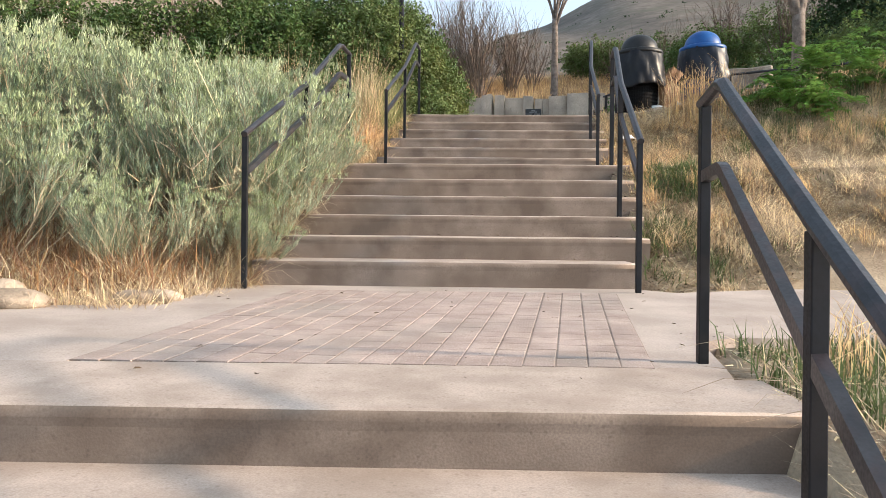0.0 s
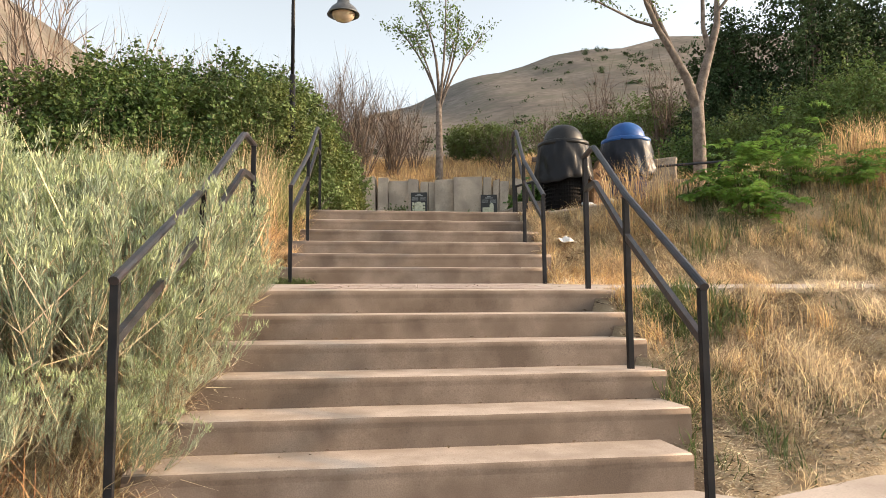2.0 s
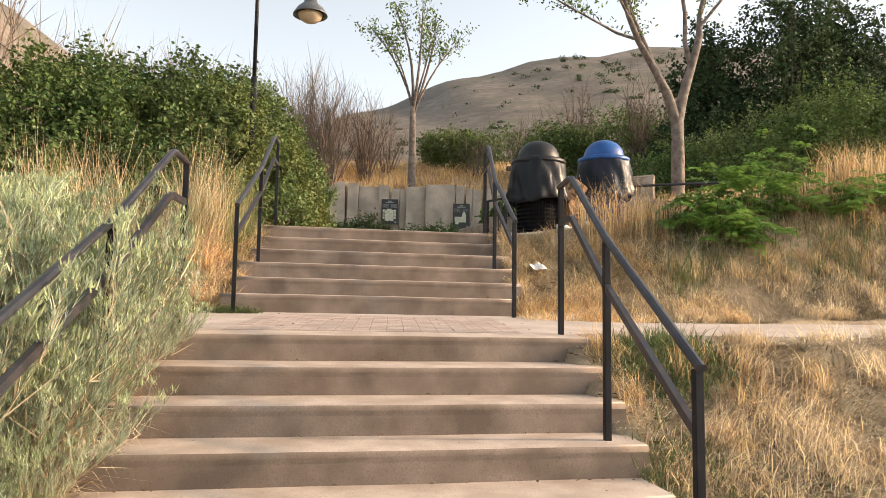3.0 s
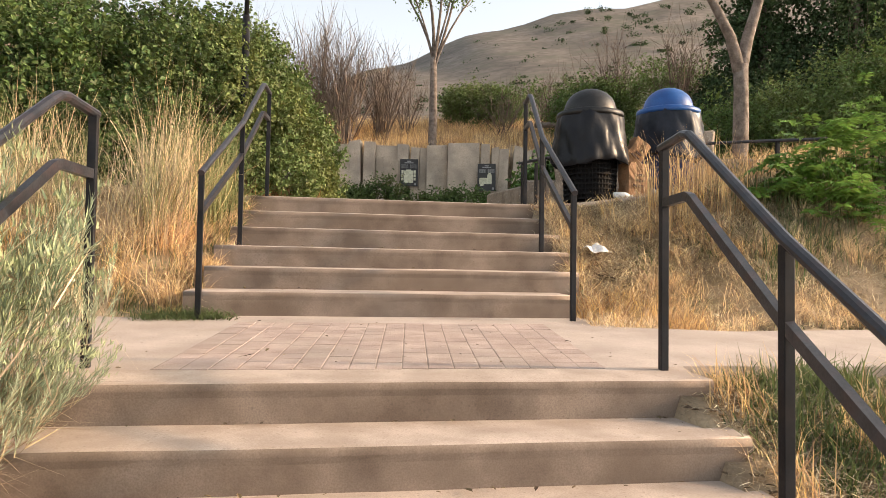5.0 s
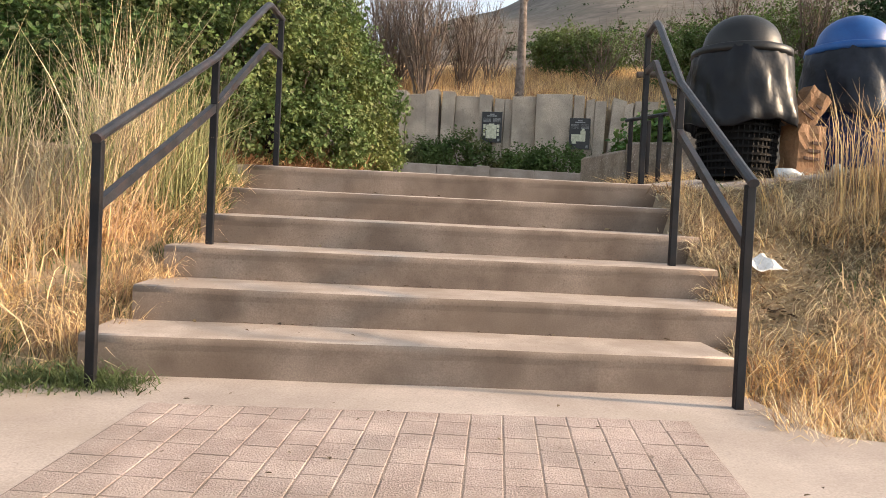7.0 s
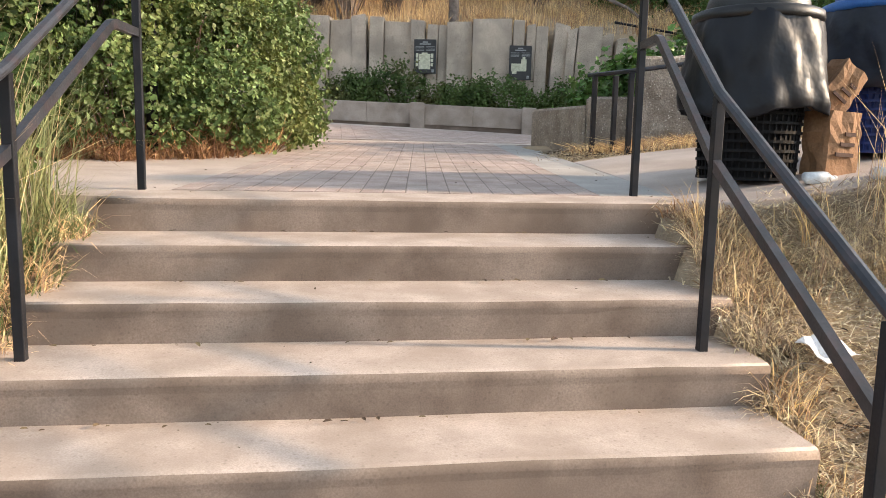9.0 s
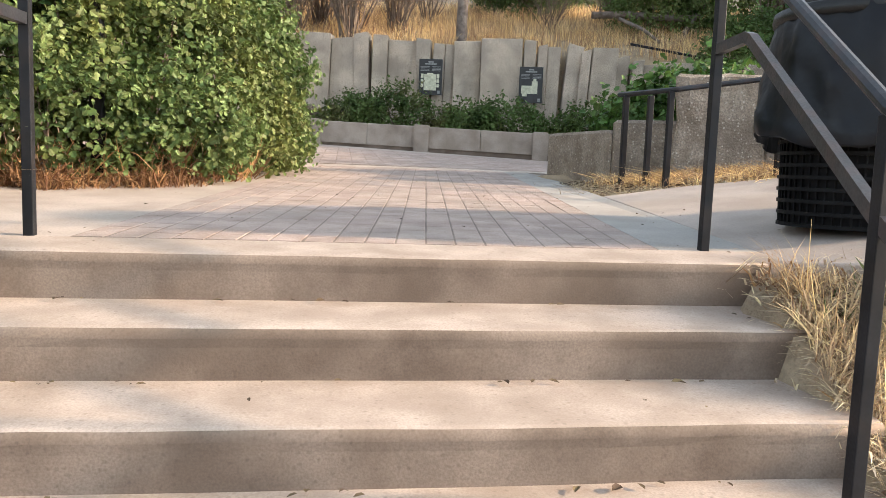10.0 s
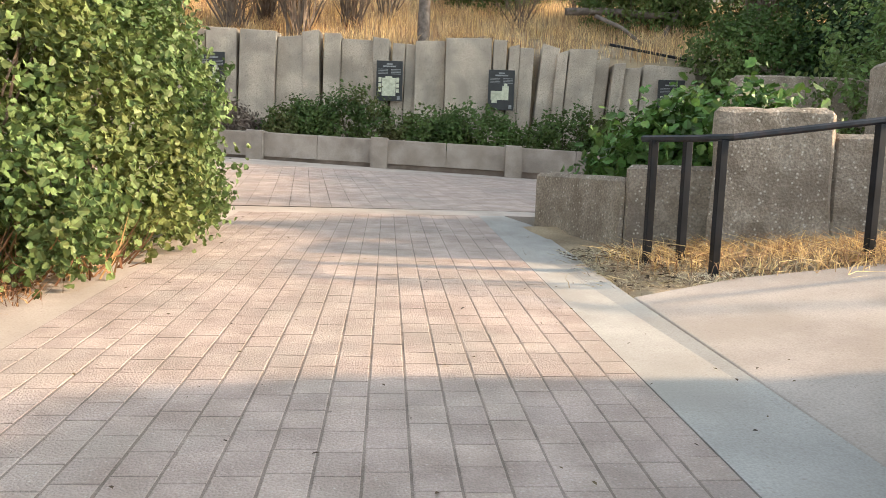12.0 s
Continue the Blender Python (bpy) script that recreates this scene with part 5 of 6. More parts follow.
def tufts(name, sampler, n, per, r, height, droop, width, material, label, zfn=None, clear=True, aim=None):
    """Arched blades in tufts; each tuft has its own height and lean. droop: start and end angle from upright."""
    cx, cy = sampler(n)
    k = len(cx)
    hk = rng.uniform(0.55, 1.0, k) * height
    ak = rng.uniform(0, 2 * math.pi, k) if aim is None else rng.normal(aim, 0.7, k)
    m = k * per
    x = np.repeat(cx, per) + rng.normal(0, r, m)
    y = np.repeat(cy, per) + rng.normal(0, r, m)
    hgt = np.repeat(hk, per) * rng.uniform(0.45, 1.15, m)
    a = np.repeat(ak, per) + rng.normal(0, 1.1, m)
    if clear:
        ok = off_paving(x, y)
        x, y, hgt, a = x[ok], y[ok], hgt[ok], a[ok]
    m = len(x)
    z = ground_z(x, y) if zfn is None else np.array([zfn(p, q) for p, q in zip(x, y)])
    th0 = np.abs(rng.normal(droop[0], 0.25, m))
    th1 = np.abs(rng.normal(droop[1], 0.55, m))
    side = np.stack([-np.sin(a + rng.normal(0, 0.8, m)), np.cos(a), rng.normal(0, 0.2, m)], 1)
    p = np.stack([x, y, z - 0.02], 1)
    w = width * rng.uniform(0.6, 1.3, m)[:, None]
    rows = []
    for i, f in enumerate((1.0, 0.85, 0.55)):
        rows += [p - side * w * f / 2, p + side * w * f / 2]
        th = th0 + (th1 - th0) * (i / 2)
        p = p + np.stack([np.cos(a) * np.sin(th), np.sin(a) * np.sin(th), np.cos(th)], 1) * (hgt / 3)[:, None]
    rows.append(p)
    v = np.stack(rows, 1)
    v[:, 2:, 2] = np.maximum(v[:, 2:, 2], (z + 0.004)[:, None])
    i = np.arange(m)[:, None] * 7
    me = raw_mesh(name, v.reshape(-1, 3), [np.concatenate([i, i + 1, i + 3, i + 2], 1), np.concatenate([i + 2, i + 3, i + 5, i + 4], 1), np.concatenate([i + 4, i + 5, i + 6], 1)])
    return tagged(link_mesh(name, me, material), label, "grass", kind="stuff")


def clumps(n_clumps, per, sampler, r):
    cx, cy = sampler(n_clumps)
    k = len(cx)
    x = np.repeat(cx, per) + rng.normal(0, r, k * per)
    y = np.repeat(cy, per) + rng.normal(0, r, k * per)
    return x, y


def off_paving(x, y):
    ok = ~((x > rail_left(y) - 0.05) & (x < rail_right(y) + 0.10) & (y < 11.6))
    ok &= ~((y > 2.4) & (y < 4.25) & (x < 0)) & ~((x > 1.0) & (y > 3.55) & (y < 5.2 + 0.37 * np.clip(x - 1.5, 0, 9)) & (y < 7.3))
    ok &= ~((x > 1.7) & (y > 7.62) & (y < 9.02 + 0.1 * (x - 3))) & ~((x < 0) & (y > 7.5) & (y < 9.3))
    ok &= ~((y > 11.27) & (x > -2) & (x < 3.2)) & ~((x >= 2.4) & (y > 11.27) & (y < np.minimum(14.05, 13.95 - 0.54 * (x - 4.4))) & (x < 8.4))
    return ok


def region(x0, x1, y0, y1):
    def s(n):
        x, y = rng.uniform(x0, x1, n), rng.uniform(y0, y1, n)
        k = off_paving(x, y)
        return x[k], y[k]
    return s


def keep_off(xy):
    k = off_paving(*xy)
    return xy[0][k], xy[1][k]


def patchy(x0, x1, y0, y1, seed, cut=0.0):
    def s(n):
        x, y = rng.uniform(x0, x1, n), rng.uniform(y0, y1, n)
        k = off_paving(x, y) & np.array([noise.noise((p * 1.5, q * 1.5, seed)) > cut for p, q in zip(x, y)])
        return x[k], y[k]
    return s


grass("dry_grass", keep_off(clumps(420, 40, region(5.5, 16, 10.6, 15.5), 0.14)), 0.15, 0.5, 0.5, 0.007, M_DRY, "dry grass on the upper slope")
grass("green_grass", keep_off(clumps(160, 40, region(5.5, 14, 10.6, 15.5), 0.14)), 0.1, 0.4, 0.5, 0.009, M_GREENGRASS, "green weeds on the upper slope")
grass("tall_grass", keep_off(clumps(64, 60, region(6.6, 10.5, 10.7, 12.3), 0.12)), 0.4, 0.85, 0.3, 0.006, M_DRY, "tall dry grass stalks on the slope")
grass("tall_grass", keep_off(clumps(16, 26, region(3.4, 4.5, 10.7, 11.05), 0.10)), 0.35, 0.80, 0.3, 0.005, M_DRY, "tall dry grass stalks before the bins")
grass("green_grass", keep_off(clumps(14, 60, lambda n: (rng.uniform(-0.75, -0.3, n), rng.uniform(10.9, 11.6, n)), 0.08)), 0.06, 0.25, 0.6, 0.006, M_GREENGRASS, "green weeds at the stair head")
grass("straw", keep_off(clumps(250, 26, region(1.5, 4, 0.2, 3.6), 0.16)), 0.01, 0.07, 3.0, 0.006, M_STRAW, "flattened grey straw litter by lower steps")
grass("straw", keep_off(clumps(300, 26, region(-6, -0.5, 4.3, 7.6), 0.16)), 0.01, 0.08, 3.0, 0.006, M_STRAW, "flattened straw litter under the brush")
grass("dry_grass", keep_off(clumps(50, 40, region(1.65, 4, 0.2, 3.5), 0.08)), 0.08, 0.30, 0.6, 0.0056, M_DRY, "dry grass by the lower steps")
grass("green_grass", keep_off(clumps(60, 50, region(4.2, 8.5, 9.9, 11.2), 0.12)), 0.08, 0.30, 0.5, 0.007, M_GREENGRASS, "green weeds round the sumac")
grass("green_grass", keep_off(clumps(34, 44, region(1.6, 3, 0.8, 3.6), 0.09)), 0.04, 0.18, 0.5, 0.006, M_GREENGRASS, "green weeds by the lower steps")


# slope beside the rail: pale tufts in patches over matted straw and soil
for yy0, yy1, seed in ((5.4, 7.7, 1.0), (8.8, 11.3, 5.0)):
    tufts("dry_grass", patchy(1.95, 9, yy0, yy1, seed, -0.02), 560, 100, 0.06, 0.28, (0.3, 1.5), 0.0046, M_PALESTRAW, "pale golden dry grass tufts on the slope")
    tufts("dry_grass", patchy(1.95, 9, yy0, yy1, seed + 3, -0.15), 620, 70, 0.10, 0.17, (0.7, 2.3), 0.0045, M_STRAW, "drooping pale straw grass on the slope")
    tufts("dry_grass", patchy(1.95, 9, yy0, yy1, seed + 6, 0.15), 150, 90, 0.06, 0.32, (0.2, 1.0), 0.0042, M_DRY, "upright golden grass tufts on the slope")
    tufts("matted_straw", region(1.9, 7.5, yy0 - 0.3, yy1), 2600, 40, 0.14, 0.20, (1.3, 1.8), 0.007, M_MATTED, "matted grey-brown straw lying on the slope")
    tufts("weed", patchy(2.0, 8, yy0, yy1, seed + 9, 0.12), 200, 34, 0.09, 0.15, (0.4, 1.3), 0.009, M_GREENGRASS, "low green weeds among dry grass")
tufts("weed", lambda n: (rng.uniform(1.98, 2.5, n), rng.uniform(5.7, 6.6, n)), 18, 60, 0.07, 0.22, (0.3, 1.1), 0.008, M_GREENGRASS, "dark green weeds beside the rail post")
tufts("weed", lambda n: (rng.uniform(2.3, 3.0, n), rng.uniform(6.9, 7.6, n)), 34, 60, 0.08, 0.24, (0.3, 1.2), 0.009, M_GREENGRASS, "green weeds beside the landing")
tufts("dry_grass", region(2.3, 4.4, 9.15, 11.2), 90, 60, 0.05, 0.28, (0.4, 1.7), 0.0058, M_PALESTRAW, "pale golden grass on the bank below the bins")
tufts("dry_grass", region(2.3, 3.2, 9.1, 9.8), 40, 70, 0.07, 0.30, (0.3, 1.3), 0.0058, M_DRY, "golden grass tufts at the landing's edge")
tufts("matted_straw", region(2.2, 4.6, 9.1, 11.3), 700, 34, 0.10, 0.20, (1.3, 1.75), 0.007, M_STRAW, "broken pale straw lying on the bank")
tufts("weed", region(2.3, 4.0, 9.3, 11.0), 16, 40, 0.07, 0.16, (0.4, 1.2), 0.006, M_GREENGRASS, "small green weeds on the bank below the bins")
tufts("weed", lambda n: (rng.uniform(-0.55, -0.22, n), rng.uniform(10.95, 11.4, n)), 14, 44, 0.05, 0.34, (0.3, 1.4), 0.006, M_PALEGREEN, "pale green grass tuft at the end of the top step", clear=False)
# left of the upper steps: tall stalks behind, tangled tufts in front
tufts("tall_grass", region(-2.6, -0.5, 10.3, 12.2), 32, 40, 0.09, 1.25, (0.08, 0.45), 0.0045, M_PALESTRAW, "tall golden dry grass beside the upper steps")
tufts("tall_grass", region(-1.6, -0.45, 10.0, 12.0), 18, 40, 0.09, 1.05, (0.1, 0.9), 0.0042, M_STRAW, "tall orange-gold grass beside the upper steps")
tufts("tall_grass", region(-2.4, -0.35, 10.5, 11.8), 26, 40, 0.08, 1.15, (0.1, 0.8), 0.005, M_PALEGREEN, "tall pale green grass at the stair head")
tufts("dry_grass", region(-2.4, -0.4, 9.5, 11.2), 52, 50, 0.06, 0.62, (0.3, 1.8), 0.0058, M_PALESTRAW, "tangled golden grass beside the upper steps")
tufts("dry_grass", region(-2.4, -0.4, 9.4, 10.6), 52, 55, 0.07, 0.42, (0.5, 2.2), 0.0056, M_DRY, "drooping orange-gold grass beside the landing")
tufts("weed", region(-2.0, -0.5, 9.4, 10.4), 34, 50, 0.08, 0.24, (0.3, 1.0), 0.006, M_GREENGRASS, "green weeds among the golden grass")
tufts("weed", lambda n: (rng.uniform(-0.60, -0.08, n), rng.uniform(9.27, 9.45, n)), 30, 55, 0.045, 0.17, (0.5, 1.8), 0.0055, M_GREENGRASS, "green weeds spilling over the landing at the post foot", zfn=land2_z, clear=False)
tufts("dead_stalk", region(-5.5, -0.85, 4.7, 5.9), 150, 30, 0.10, 0.62, (0.25, 1.2), 0.005, M_DEAD, "brown dead stalks under the brush")
tufts("dry_grass", region(-5.5, -0.85, 4.8, 5.9), 90, 40, 0.09, 0.42, (0.3, 1.3), 0.0056, M_STRAW, "dry straw grass under the brush")
tufts("dry_grass", region(2.0, 9, 5.5, 7.7), 60, 60, 0.06, 0.22, (0.3, 1.6), 0.0058, M_PALESTRAW, "pale dry grass tufts beside the walk")
tufts("tall_grass", lambda n: (rng.uniform(-1.0, -0.55, n), rng.uniform(10.5, 11.5, n)), 12, 44, 0.07, 1.5, (0.06, 0.4), 0.0045, M_PALESTRAW, "tallest golden grass stalks by the upper rail")
tufts("dead_stalk", lambda n: (lambda x: (x, 13.5 + 0.8 * np.clip(x + 0.6, 0, 2) + rng.uniform(-0.05, 0.25, n)))(rng.uniform(-1.3, 0.1, n)), 44, 44, 0.06, 0.36, (0.6, 1.8), 0.007, M_DEAD, "orange-brown dead grass under the rose bush", zfn=plaza_z, clear=False)
tufts("dry_grass", lambda n: (lambda y: (rail_left(y) - rng.uniform(0.04, 0.4, n), y))(rng.uniform(9.6, 11.4, n)), 60, 40, 0.05, 0.30, (0.4, 1.7), 0.0056, M_PALESTRAW, "short golden grass along the step ends", aim=-0.3)
tufts("weed", lambda n: (lambda y: (rail_left(y) - rng.uniform(0.04, 0.3, n), y))(rng.uniform(10.4, 11.4, n)), 16, 36, 0.05, 0.24, (0.4, 1.3), 0.006, M_GREENGRASS, "green weeds along the step ends")
tufts("dry_grass", lambda n: (lambda y: (rail_right(y) + rng.uniform(0.16, 0.5, n), y))(rng.uniform(9.7, 11.25, n)), 60, 36, 0.05, 0.22, (0.5, 1.9), 0.0056, M_STRAW, "short pale straw along the step ends", aim=3.4)
tufts("dead_stalk", lambda n: (lambda y: (rail_right(y) + rng.uniform(0.16, 0.45, n), y))(rng.uniform(9.7, 11.25, n)), 40, 26, 0.05, 0.16, (0.9, 1.9), 0.005, M_DEAD, "brown dead stalks along the step ends")
# under the brush: dry grass in front, dead stalks arching over the step ends
tufts("dry_grass", region(-6.0, -0.9, 4.35, 5.4), 170, 60, 0.08, 0.36, (0.3, 1.5), 0.0056, M_PALESTRAW, "dry golden grass at the edge of the landing")
tufts("dry_grass", region(-1.9, -0.75, 5.1, 7.4), 90, 50, 0.09, 0.42, (0.5, 1.8), 0.0056, M_STRAW, "dry straw grass at the foot of the brush")
tufts("dead_stalk", lambda n: (lambda y: (rail_left(y) - rng.uniform(0.0, 0.25, n), y))(rng.uniform(5.4, 7.4, n)), 150, 28, 0.05, 0.56, (0.5, 1.9), 0.0048, M_STRAW, "dry pale stalks arching over the step ends", aim=-0.2)
tufts("dead_stalk", lambda n: (lambda y: (rail_left(y) - rng.uniform(0.0, 0.3, n), y))(rng.uniform(5.35, 7.3, n)), 60, 24, 0.06, 0.40, (0.6, 2.1), 0.005, M_DEAD, "brown dead stalks at the foot of the brush", aim=-0.3)


tufts("dead_stalk", lambda n: (rng.uniform(1.62, 2.0, n), rng.uniform(1.7, 3.2, n)), 12, 12, 0.06, 0.55, (0.7, 1.7), 0.005, M_STRAW, "pale bent stalks lying over the lower steps", aim=3.3)
tufts("weed", lambda n: (rng.uniform(1.75, 3.2, n), rng.uniform(1.2, 3.5, n)), 60, 50, 0.07, 0.20, (0.4, 1.4), 0.006, M_GREENGRASS, "green weeds beside the lower steps")
tufts("matted_straw", lambda n: (rng.uniform(1.7, 3.8, n), rng.uniform(0.2, 3.5, n)), 300, 34, 0.12, 0.2, (1.4, 1.7), 0.005, M_MATTED, "matted straw beside the lower steps")


def bank(n):
    x, y = rng.uniform(-8, 16, n), rng.uniform(24.8, 36, n)
    k = behind_wall(x, y) > 0.3
    return x[k], y[k]


grass("dry_grass", clumps(2600, 26, bank, 0.18), 0.2, 0.55, 0.4, 0.012, M_DRY, "pale dry grass covering the bank above the wall")
grass("straw", clumps(240, 30, lambda n: (lambda x: (x, 14.62 - 0.5 * (x - 3.5) + rng.uniform(-0.2, 0.4, n)))(rng.uniform(3.3, 6.5, n)), 0.10), 0.02, 0.14, 1.5, 0.006, M_DRY, "golden straw along the foot of the wall")


# ---- boulders at the landing's edge ----
for (x, y, r, sq) in ((-1.74, 4.34, 0.15, 0.48), (-1.19, 4.60, 0.075, 0.75), (-1.08, 4.68, 0.09, 0.55), (-1.95, 4.62, 0.09, 0.7)):
    bm = bmesh.new()
    bmesh.ops.create_icosphere(bm, subdivisions=3, radius=r)
    for v in bm.verts:
        v.co *= 1 + 0.22 * noise.noise(v.co * 6 + Vector((x * 5, y, 0)))
        v.co.z *= sq
        v.co.x *= 1.5
    ob = tagged(part("boulder", bm, M_ROCK, None, "", True), "smooth pale boulder at the edge of the walk", "boulder", "edge boulders")
    ob.location = (x, y, max(float(ground_z(x, y)), land1_z(x, y) - 0.02) + r * sq * 0.7)

# far hillside shrubs
hx, hy = rng.uniform(-20, 120, 340), rng.uniform(62, 118, 340)
hz = ground_z(hx, hy)
c = np.repeat(np.stack([hx, hy, hz + 0.1], 1), 60, 0) + rng.normal(size=(340 * 60, 3)) * (np.repeat(rng.uniform(0.2, 0.62, 340), 60)[:, None] * np.array([0.8, 0.6, 0.4]))
tagged(link_mesh("hillside_scrub", leaf_mesh("hillside_scrub", c, 0.24), M_JUNIPER), "scattered dark scrub on the far hillside", "scrub", kind="stuff")


# fallen log and dead boughs on the bank
def bough(name, pts, r0, r1, label):
    n = len(pts) - 1
    bm = bmesh.new()
    rings = []
    for i, p in enumerate(pts):
        d = (Vector(pts[min(i + 1, n)]) - Vector(pts[max(i - 1, 0)])).normalized()
        sd = d.cross(Vector((0.1, 0.2, 1))).normalized()
        u2 = sd.cross(d)
        rr = r0 + (r1 - r0) * i / n
        rings.append([bm.verts.new(Vector(p) + (sd * math.cos(k * math.pi / 4) + u2 * math.sin(k * math.pi / 4)) * rr * (1 + 0.2 * noise.noise((k, i, 3.0)))) for k in range(8)])
    for a, b in zip(rings, rings[1:]):
        for k in range(8):
            bm.faces.new((a[k], a[(k + 1) % 8], b[(k + 1) % 8], b[k]))
    bm.faces.new(rings[-1])
    bm.faces.new(rings[0][::-1])
    return tagged(part(name, bm, M_BARK, None, "", True), label, "dead wood")


def on_bank(x, y, dz):
    return (x, y, float(ground_z(x, y)) + dz)


bough("fallen_log", [on_bank(7.6, 28.6, 0.55), on_bank(8.5, 28.2, 0.62), on_bank(9.4, 27.9, 0.58), on_bank(10.1, 27.7, 0.60)], 0.10, 0.09, "grey fallen log lying on the grassy bank")
bough("dead_bough", [on_bank(9.7, 27.6, 0.0), on_bank(9.85, 27.6, 0.35), on_bank(10.1, 27.6, 0.72)], 0.085, 0.05, "broken grey dead bough on the bank")
bough("dead_bough", [on_bank(8.0, 27.6, 0.62), on_bank(8.5, 27.2, 0.42), on_bank(8.95, 26.9, 0.06)], 0.05, 0.04, "thin grey dead bough in dry grass")
bough("dead_bough", [on_bank(4.6, 27.4, 0.15), on_bank(5.3, 27.2, 0.22), on_bank(6.1, 27.1, 0.1)], 0.045, 0.02, "thin grey dead bough in dry grass")

# dead stems and litter under the rose bush
n = 420
bx = rng.uniform(-1.4, 0.42, n)
by = 13.55 + 0.9 * np.clip(bx + 0.7, 0, 2) + rng.uniform(0.0, 0.5, n)
bz = np.array([plaza_z(a, b) for a, b in zip(bx, by)])
base = np.stack([bx, by, bz], 1)
tip = base + np.stack([rng.normal(0.05, 0.14, n), rng.normal(-0.08, 0.12, n), rng.uniform(0.05, 0.38, n)], 1)
tagged(link_mesh("dead_stems", blades_mesh("dead_stems", base, tip, np.full(n, 0.011), rng.normal(size=(n, 3)) * 0.02), M_DEAD), "orange-brown dead stems under the rose bush", "litter", kind="stuff")


def litter(name, n, xs, ys, zfn, size, material, label):
    x, y = rng.uniform(*xs, n), rng.uniform(*ys, n)
    z = np.array([zfn(a, b) for a, b in zip(x, y)]) + 0.006
    me = leaf_mesh(name, np.stack([x, y, z], 1), size * rng.uniform(0.4, 1.4, n), 6.0, 0.5)
    return tagged(link_mesh(name, me, material), label, "litter", kind="stuff")


litter("leaf_litter", 160, (0.0, 3.2), (11.5, 17.0), plaza_z, 0.015, M_LITTER, "small brown leaf bits on the pavers")
litter("leaf_litter", 60, (-0.8, 2.0), (2.6, 5.4), land1_z, 0.02, M_LITTER, "small brown leaf bits on the landing")
litter("leaf_litter", 60, (-0.4, 2.2), (7.6, 9.4), land2_z, 0.02, M_LITTER, "small brown leaf bits on the landing")
for base_y, base_z, tread, rise, n in ((9.5, 2.692, 0.3707, 0.1695, 6), (5.56, 1.504, 0.36, 0.1744, 6)):
    for k in range(n - 1):
        y = base_y + tread * k
        z = base_z + rise * k
        litter("step_litter", 18, (rail_left(y) + 0.1, rail_right(y)), (y + tread - 0.05, y + tread - 0.012), lambda a, b, z=z: z + 0.014, 0.026, M_LITTER, "dry debris along the back of a step")
        litter("step_litter", 3, (rail_left(y) + 0.1, rail_right(y)), (y + 0.05, y + tread - 0.05), lambda a, b, z=z: z + 0.008, 0.02, M_LITTER, "dry leaf bits on a step")
# soil and straw patch at the foot of the planter
grass("straw", clumps(60, 26, lambda n: (rng.uniform(3.0, 3.6, n), rng.uniform(14.2, 15.4, n)), 0.10), 0.01, 0.05, 2.5, 0.006, M_STRAW, "grey litter on bare soil by the planter")

tufts("matted_straw", lambda n: (rng.uniform(3.0, 4.3, n), rng.uniform(14.18, 15.3, n)), 220, 30, 0.08, 0.16, (1.4, 1.7), 0.0045, M_MATTED, "grey-brown straw litter on soil by the planter", clear=False)
litter("leaf_litter", 500, (2.98, 3.9), (14.1, 15.4), lambda a, b: float(ground_z(a, b)) + 0.02, 0.03, M_LITTER, "brown leaf crumbs on bare soil by the planter")
litter("leaf_litter", 260, (2.66, 3.0), (9.5, 11.2), lambda a, b: float(ground_z(a, b)) + 0.02, 0.035, M_LITTER, "dark dry leaf crumbs beside the upper steps")
litter("leaf_litter", 160, (1.95, 2.25), (5.3, 7.3), lambda a, b: float(ground_z(a, b)) + 0.02, 0.03, M_LITTER, "dark dry leaf crumbs beside the steps")
tufts("dead_stalk", lambda n: (rng.uniform(2.58, 2.95, n), rng.uniform(10.9, 11.27, n)), 40, 30, 0.05, 0.14, (0.9, 1.9), 0.006, M_DEAD, "brown dead stalks at the end of the top step", clear=False)
tufts("matted_straw", lambda n: (rng.uniform(2.6, 4.4, n), rng.uniform(10.8, 11.3, n)), 170, 30, 0.07, 0.18, (1.0, 1.8), 0.006, M_STRAW, "broken pale straw below the path's edge", clear=False)
tufts("tall_grass", lambda n: (rng.uniform(-0.85, -0.32, n), rng.uniform(10.6, 11.45, n)), 16, 40, 0.06, 1.05, (0.06, 0.5), 0.006, M_PALEGREEN, "tall pale green grass beside the upper rail", clear=False)
tufts("weed", lambda n: (rng.uniform(-0.7, -0.3, n), rng.uniform(10.8, 11.5, n)), 24, 40, 0.06, 0.34, (0.3, 1.2), 0.007, M_GREENGRASS, "green weeds at the end of the top steps", clear=False)
# ---- pavers, last ----
def paver_mesh(w, l, h, seed):
    bm = bmesh.new()
    r = random.Random(seed)
    q = 0.003
    top = [bm.verts.new((sx * (w / 2 - q) + r.uniform(-.0015, .0015), sy * (l / 2 - 0.0012) + r.uniform(-.0012, .0012), h + r.uniform(-.0006, .0006))) for sx, sy in ((-1, -1), (1, -1), (1, 1), (-1, 1))]
    mid = [bm.verts.new((sx * w / 2, sy * (l / 2 - 0.0003), h - 0.0011)) for sx, sy in ((-1, -1), (1, -1), (1, 1), (-1, 1))]
    bot = [bm.verts.new((sx * w / 2, sy * l / 2, 0)) for sx, sy in ((-1, -1), (1, -1), (1, 1), (-1, 1))]
    bm.faces.new(top)
    for a, b in ((top, mid), (mid, bot)):
        for k in range(4):
            j = (k + 1) % 4
            bm.faces.new((b[k], b[j], a[j], a[k]))
    me = bpy.data.meshes.new("paver")
    bm.to_mesh(me)
    bm.free()
    me.materials.append(M_PAVER)
    return me


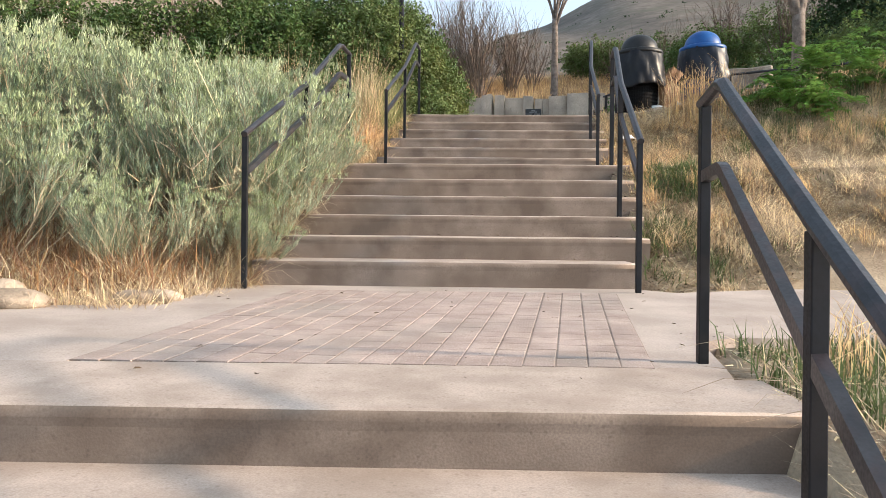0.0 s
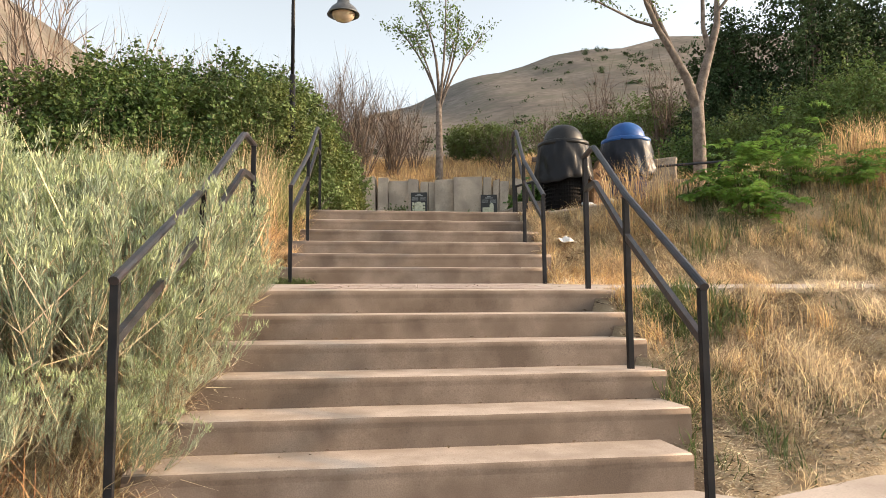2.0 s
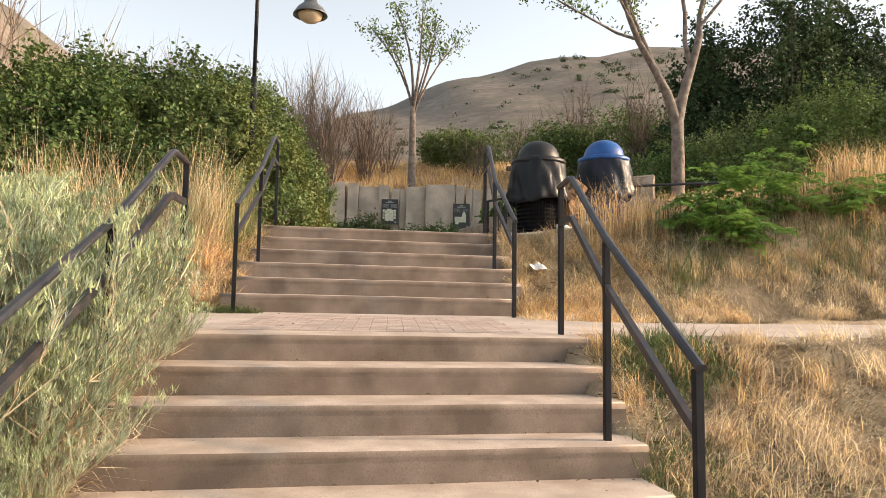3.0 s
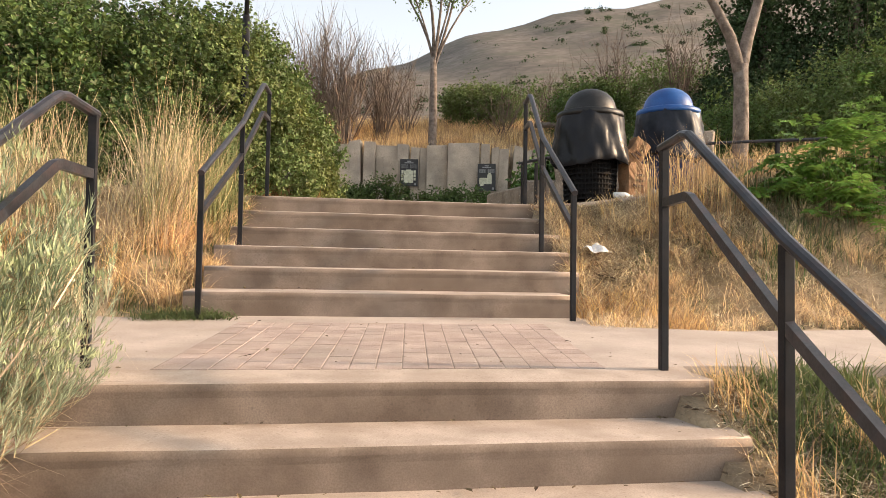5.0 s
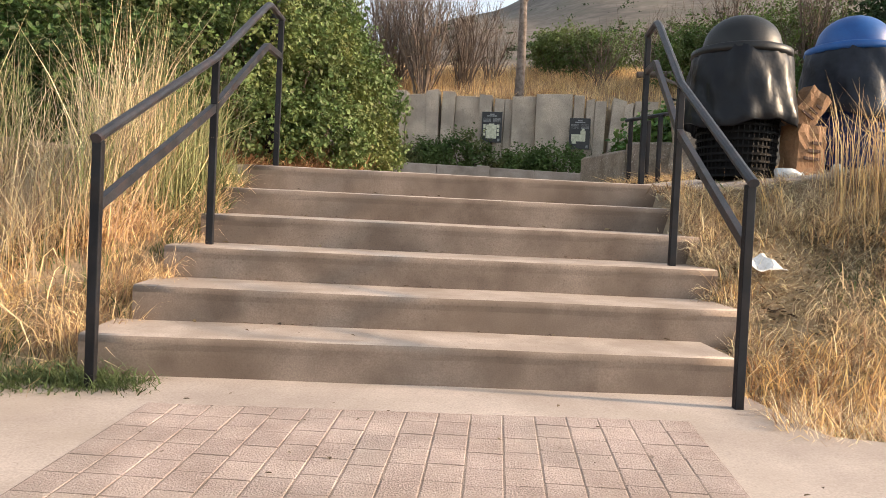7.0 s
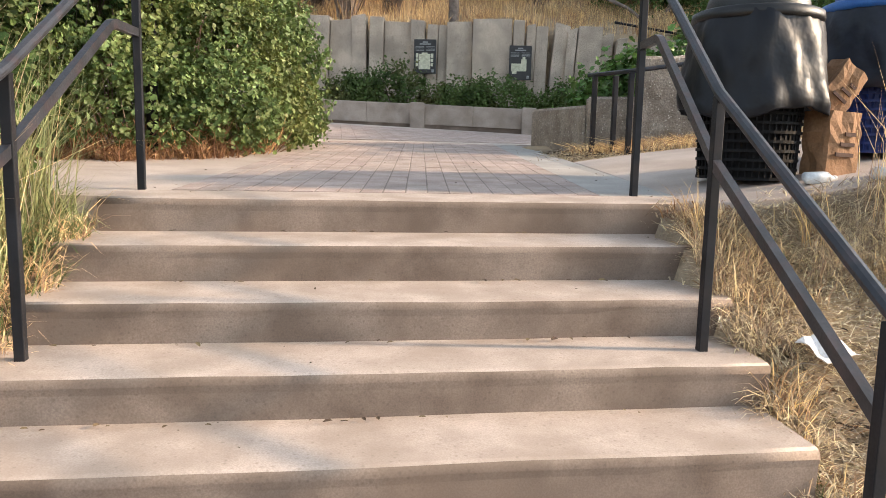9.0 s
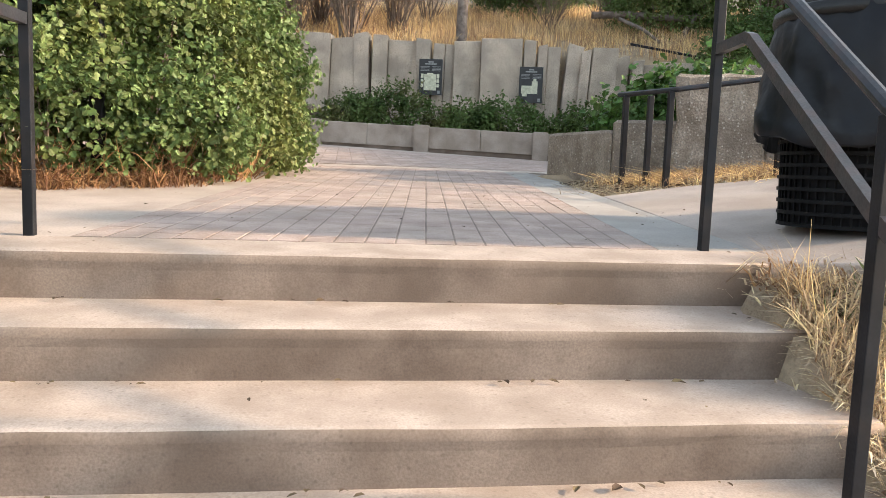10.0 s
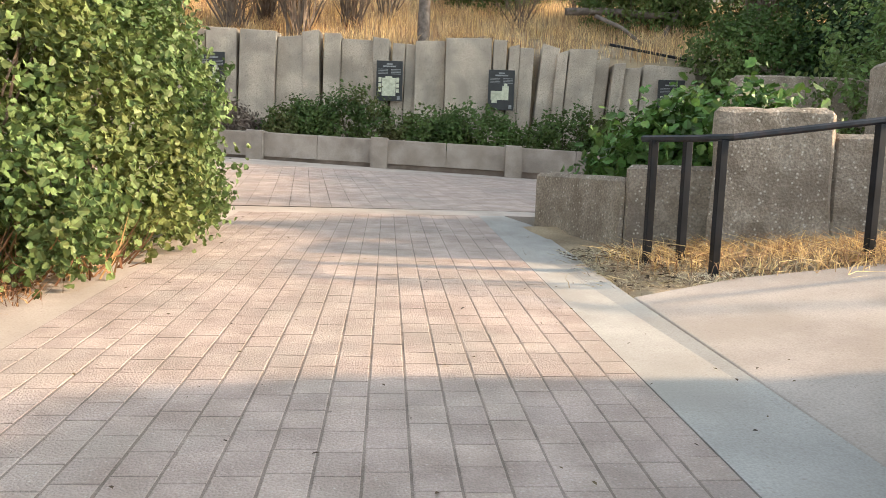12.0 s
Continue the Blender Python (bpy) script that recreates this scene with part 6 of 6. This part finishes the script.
def paver_field(name, y0, y1, left, right, zfn, w, l, label, limit=300, slant=0.15, cross=0.002):
    """Sand bed with pavers in columns that follow the walk's slant."""
    outline = [(left(y0), y0), (right(y0), y0), (right(y1), y1), (left(y1), y1)]
    bm = prism(bmesh.new(), outline, up(zfn, 0.0008), up(zfn, -0.3))
    bed = tagged(part(name, bm, M_JOINT), label, "paving", kind="structure")
    rows = int((y1 - y0) / l)
    gap = (y1 - y0) / rows
    w = min(right(y0) - left(y0), right(y1) - left(y1)) / round((right(y0) - left(y0) + right(y1) - left(y1)) / 2 / w)
    variants = [paver_mesh(w - 0.0055, gap - cross, 0.05, 40 + i) for i in range(4)]
    r = random.Random(9)
    rest_v, rest_f = [], []
    count = 0
    cells = []
    cols = round(min(right(y0) - left(y0), right(y1) - left(y1)) / w)
    for i in range(cols):
        # each column starts with a cut piece of its own length, and ends with the offcut
        cut = max(0.0, r.uniform(-0.1, 0.42)) * gap
        pieces = [(y0 + cut + gap * (j + 0.5), 1.0) for j in range(rows - (1 if cut else 0))]
        if cut:
            pieces += [(y0 + cut / 2, cut / gap), (y1 - (gap - cut) / 2, 1 - cut / gap)]
        cells += [(left(yy) + (right(yy) - left(yy)) * (i + 0.5) / cols, yy, share) for yy, share in pieces]
    cells.sort(key=lambda c: c[1])
    ang = math.atan(slant)
    for x, y, share in cells:
        zz = zfn(x, y) - 0.0475 + r.uniform(-0.0009, 0.0009)
        gy_, gx_ = zfn(x, y + 0.05) - zfn(x, y - 0.05), zfn(x + 0.05, y) - zfn(x - 0.05, y)
        tilt = (math.atan(gy_ * 10) + r.uniform(-.003, .003), -math.atan(gx_ * 10) + r.uniform(-.003, .003), -ang + r.uniform(-.006, .006))
        if count < limit:
            ob = bpy.data.objects.new("paver", r.choice(variants))
            scene.collection.objects.link(ob)
            ob.parent = bed
            ob.location, ob.rotation_euler, ob.scale = (x, y, zz), tilt, (1, share, 1)
            count += 1
        else:
            m = Matrix.LocRotScale((x, y, zz), Euler(tilt), None)
            i0 = len(rest_v)
            hw, hl, q = (w - 0.0055) / 2, (gap - cross) / 2 * share, 0.0015
            for (sx, sy) in ((-1, -1), (1, -1), (1, 1), (-1, 1)):
                rest_v.append(m @ Vector((sx * (hw - q), sy * (hl - q), 0.05)))
            for (sx, sy) in ((-1, -1), (1, -1), (1, 1), (-1, 1)):
                rest_v.append(m @ Vector((sx * hw, sy * hl, 0.0492)))
            rest_f.append((i0, i0 + 1, i0 + 2, i0 + 3))
            for k in range(4):
                j2 = (k + 1) % 4
                rest_f.append((i0 + 4 + k, i0 + 4 + j2, i0 + j2, i0 + k))
    if rest_v:
        ob = link_mesh("pavers_beyond", raw_mesh("pavers_beyond", np.array([tuple(v) for v in rest_v]), [np.array(rest_f)]), M_PAVER_FAR, bed)
        ob["kind"] = "stuff"
    return bed


paver_field("paving_1", 3.02, 5.28, lambda y: -0.70 + 0.12 * (y - 3.02), lambda y: 1.32 + 0.148 * (y - 3.03), land1_z, 0.1165, 0.127, "pinkish square pavers set in the landing", slant=0.13)
paver_field("paving_2", 7.62, 9.16, lambda y: -0.19 + 0.124 * (y - 7.62), lambda y: 1.80 + 0.117 * (y - 7.62), land2_z, 0.1165, 0.127, "pinkish square pavers set in the landing", slant=0.122)
paver_field("paving_3", 11.65, 17.36, field_left, field_right, plaza_z, 0.1165, 0.127, "pinkish square pavers across the plaza", slant=0.11)
paver_field("paving_4", 17.8, 23.0, lambda y: -3.0, lambda y: 7.2, plaza_z, 0.2, 0.2, "pinkish square pavers across the far plaza", limit=0, slant=0.0)
slab("plaza_rim", [(-3.0, 23.0), (7.2, 23.0), (7.2, 23.3), (2.65, 24.15), (-4.6, 25.6), (-4.6, 23.0)], plaza_z, 0.3, M_WALK, "concrete strip before the seat wall", 0.0)
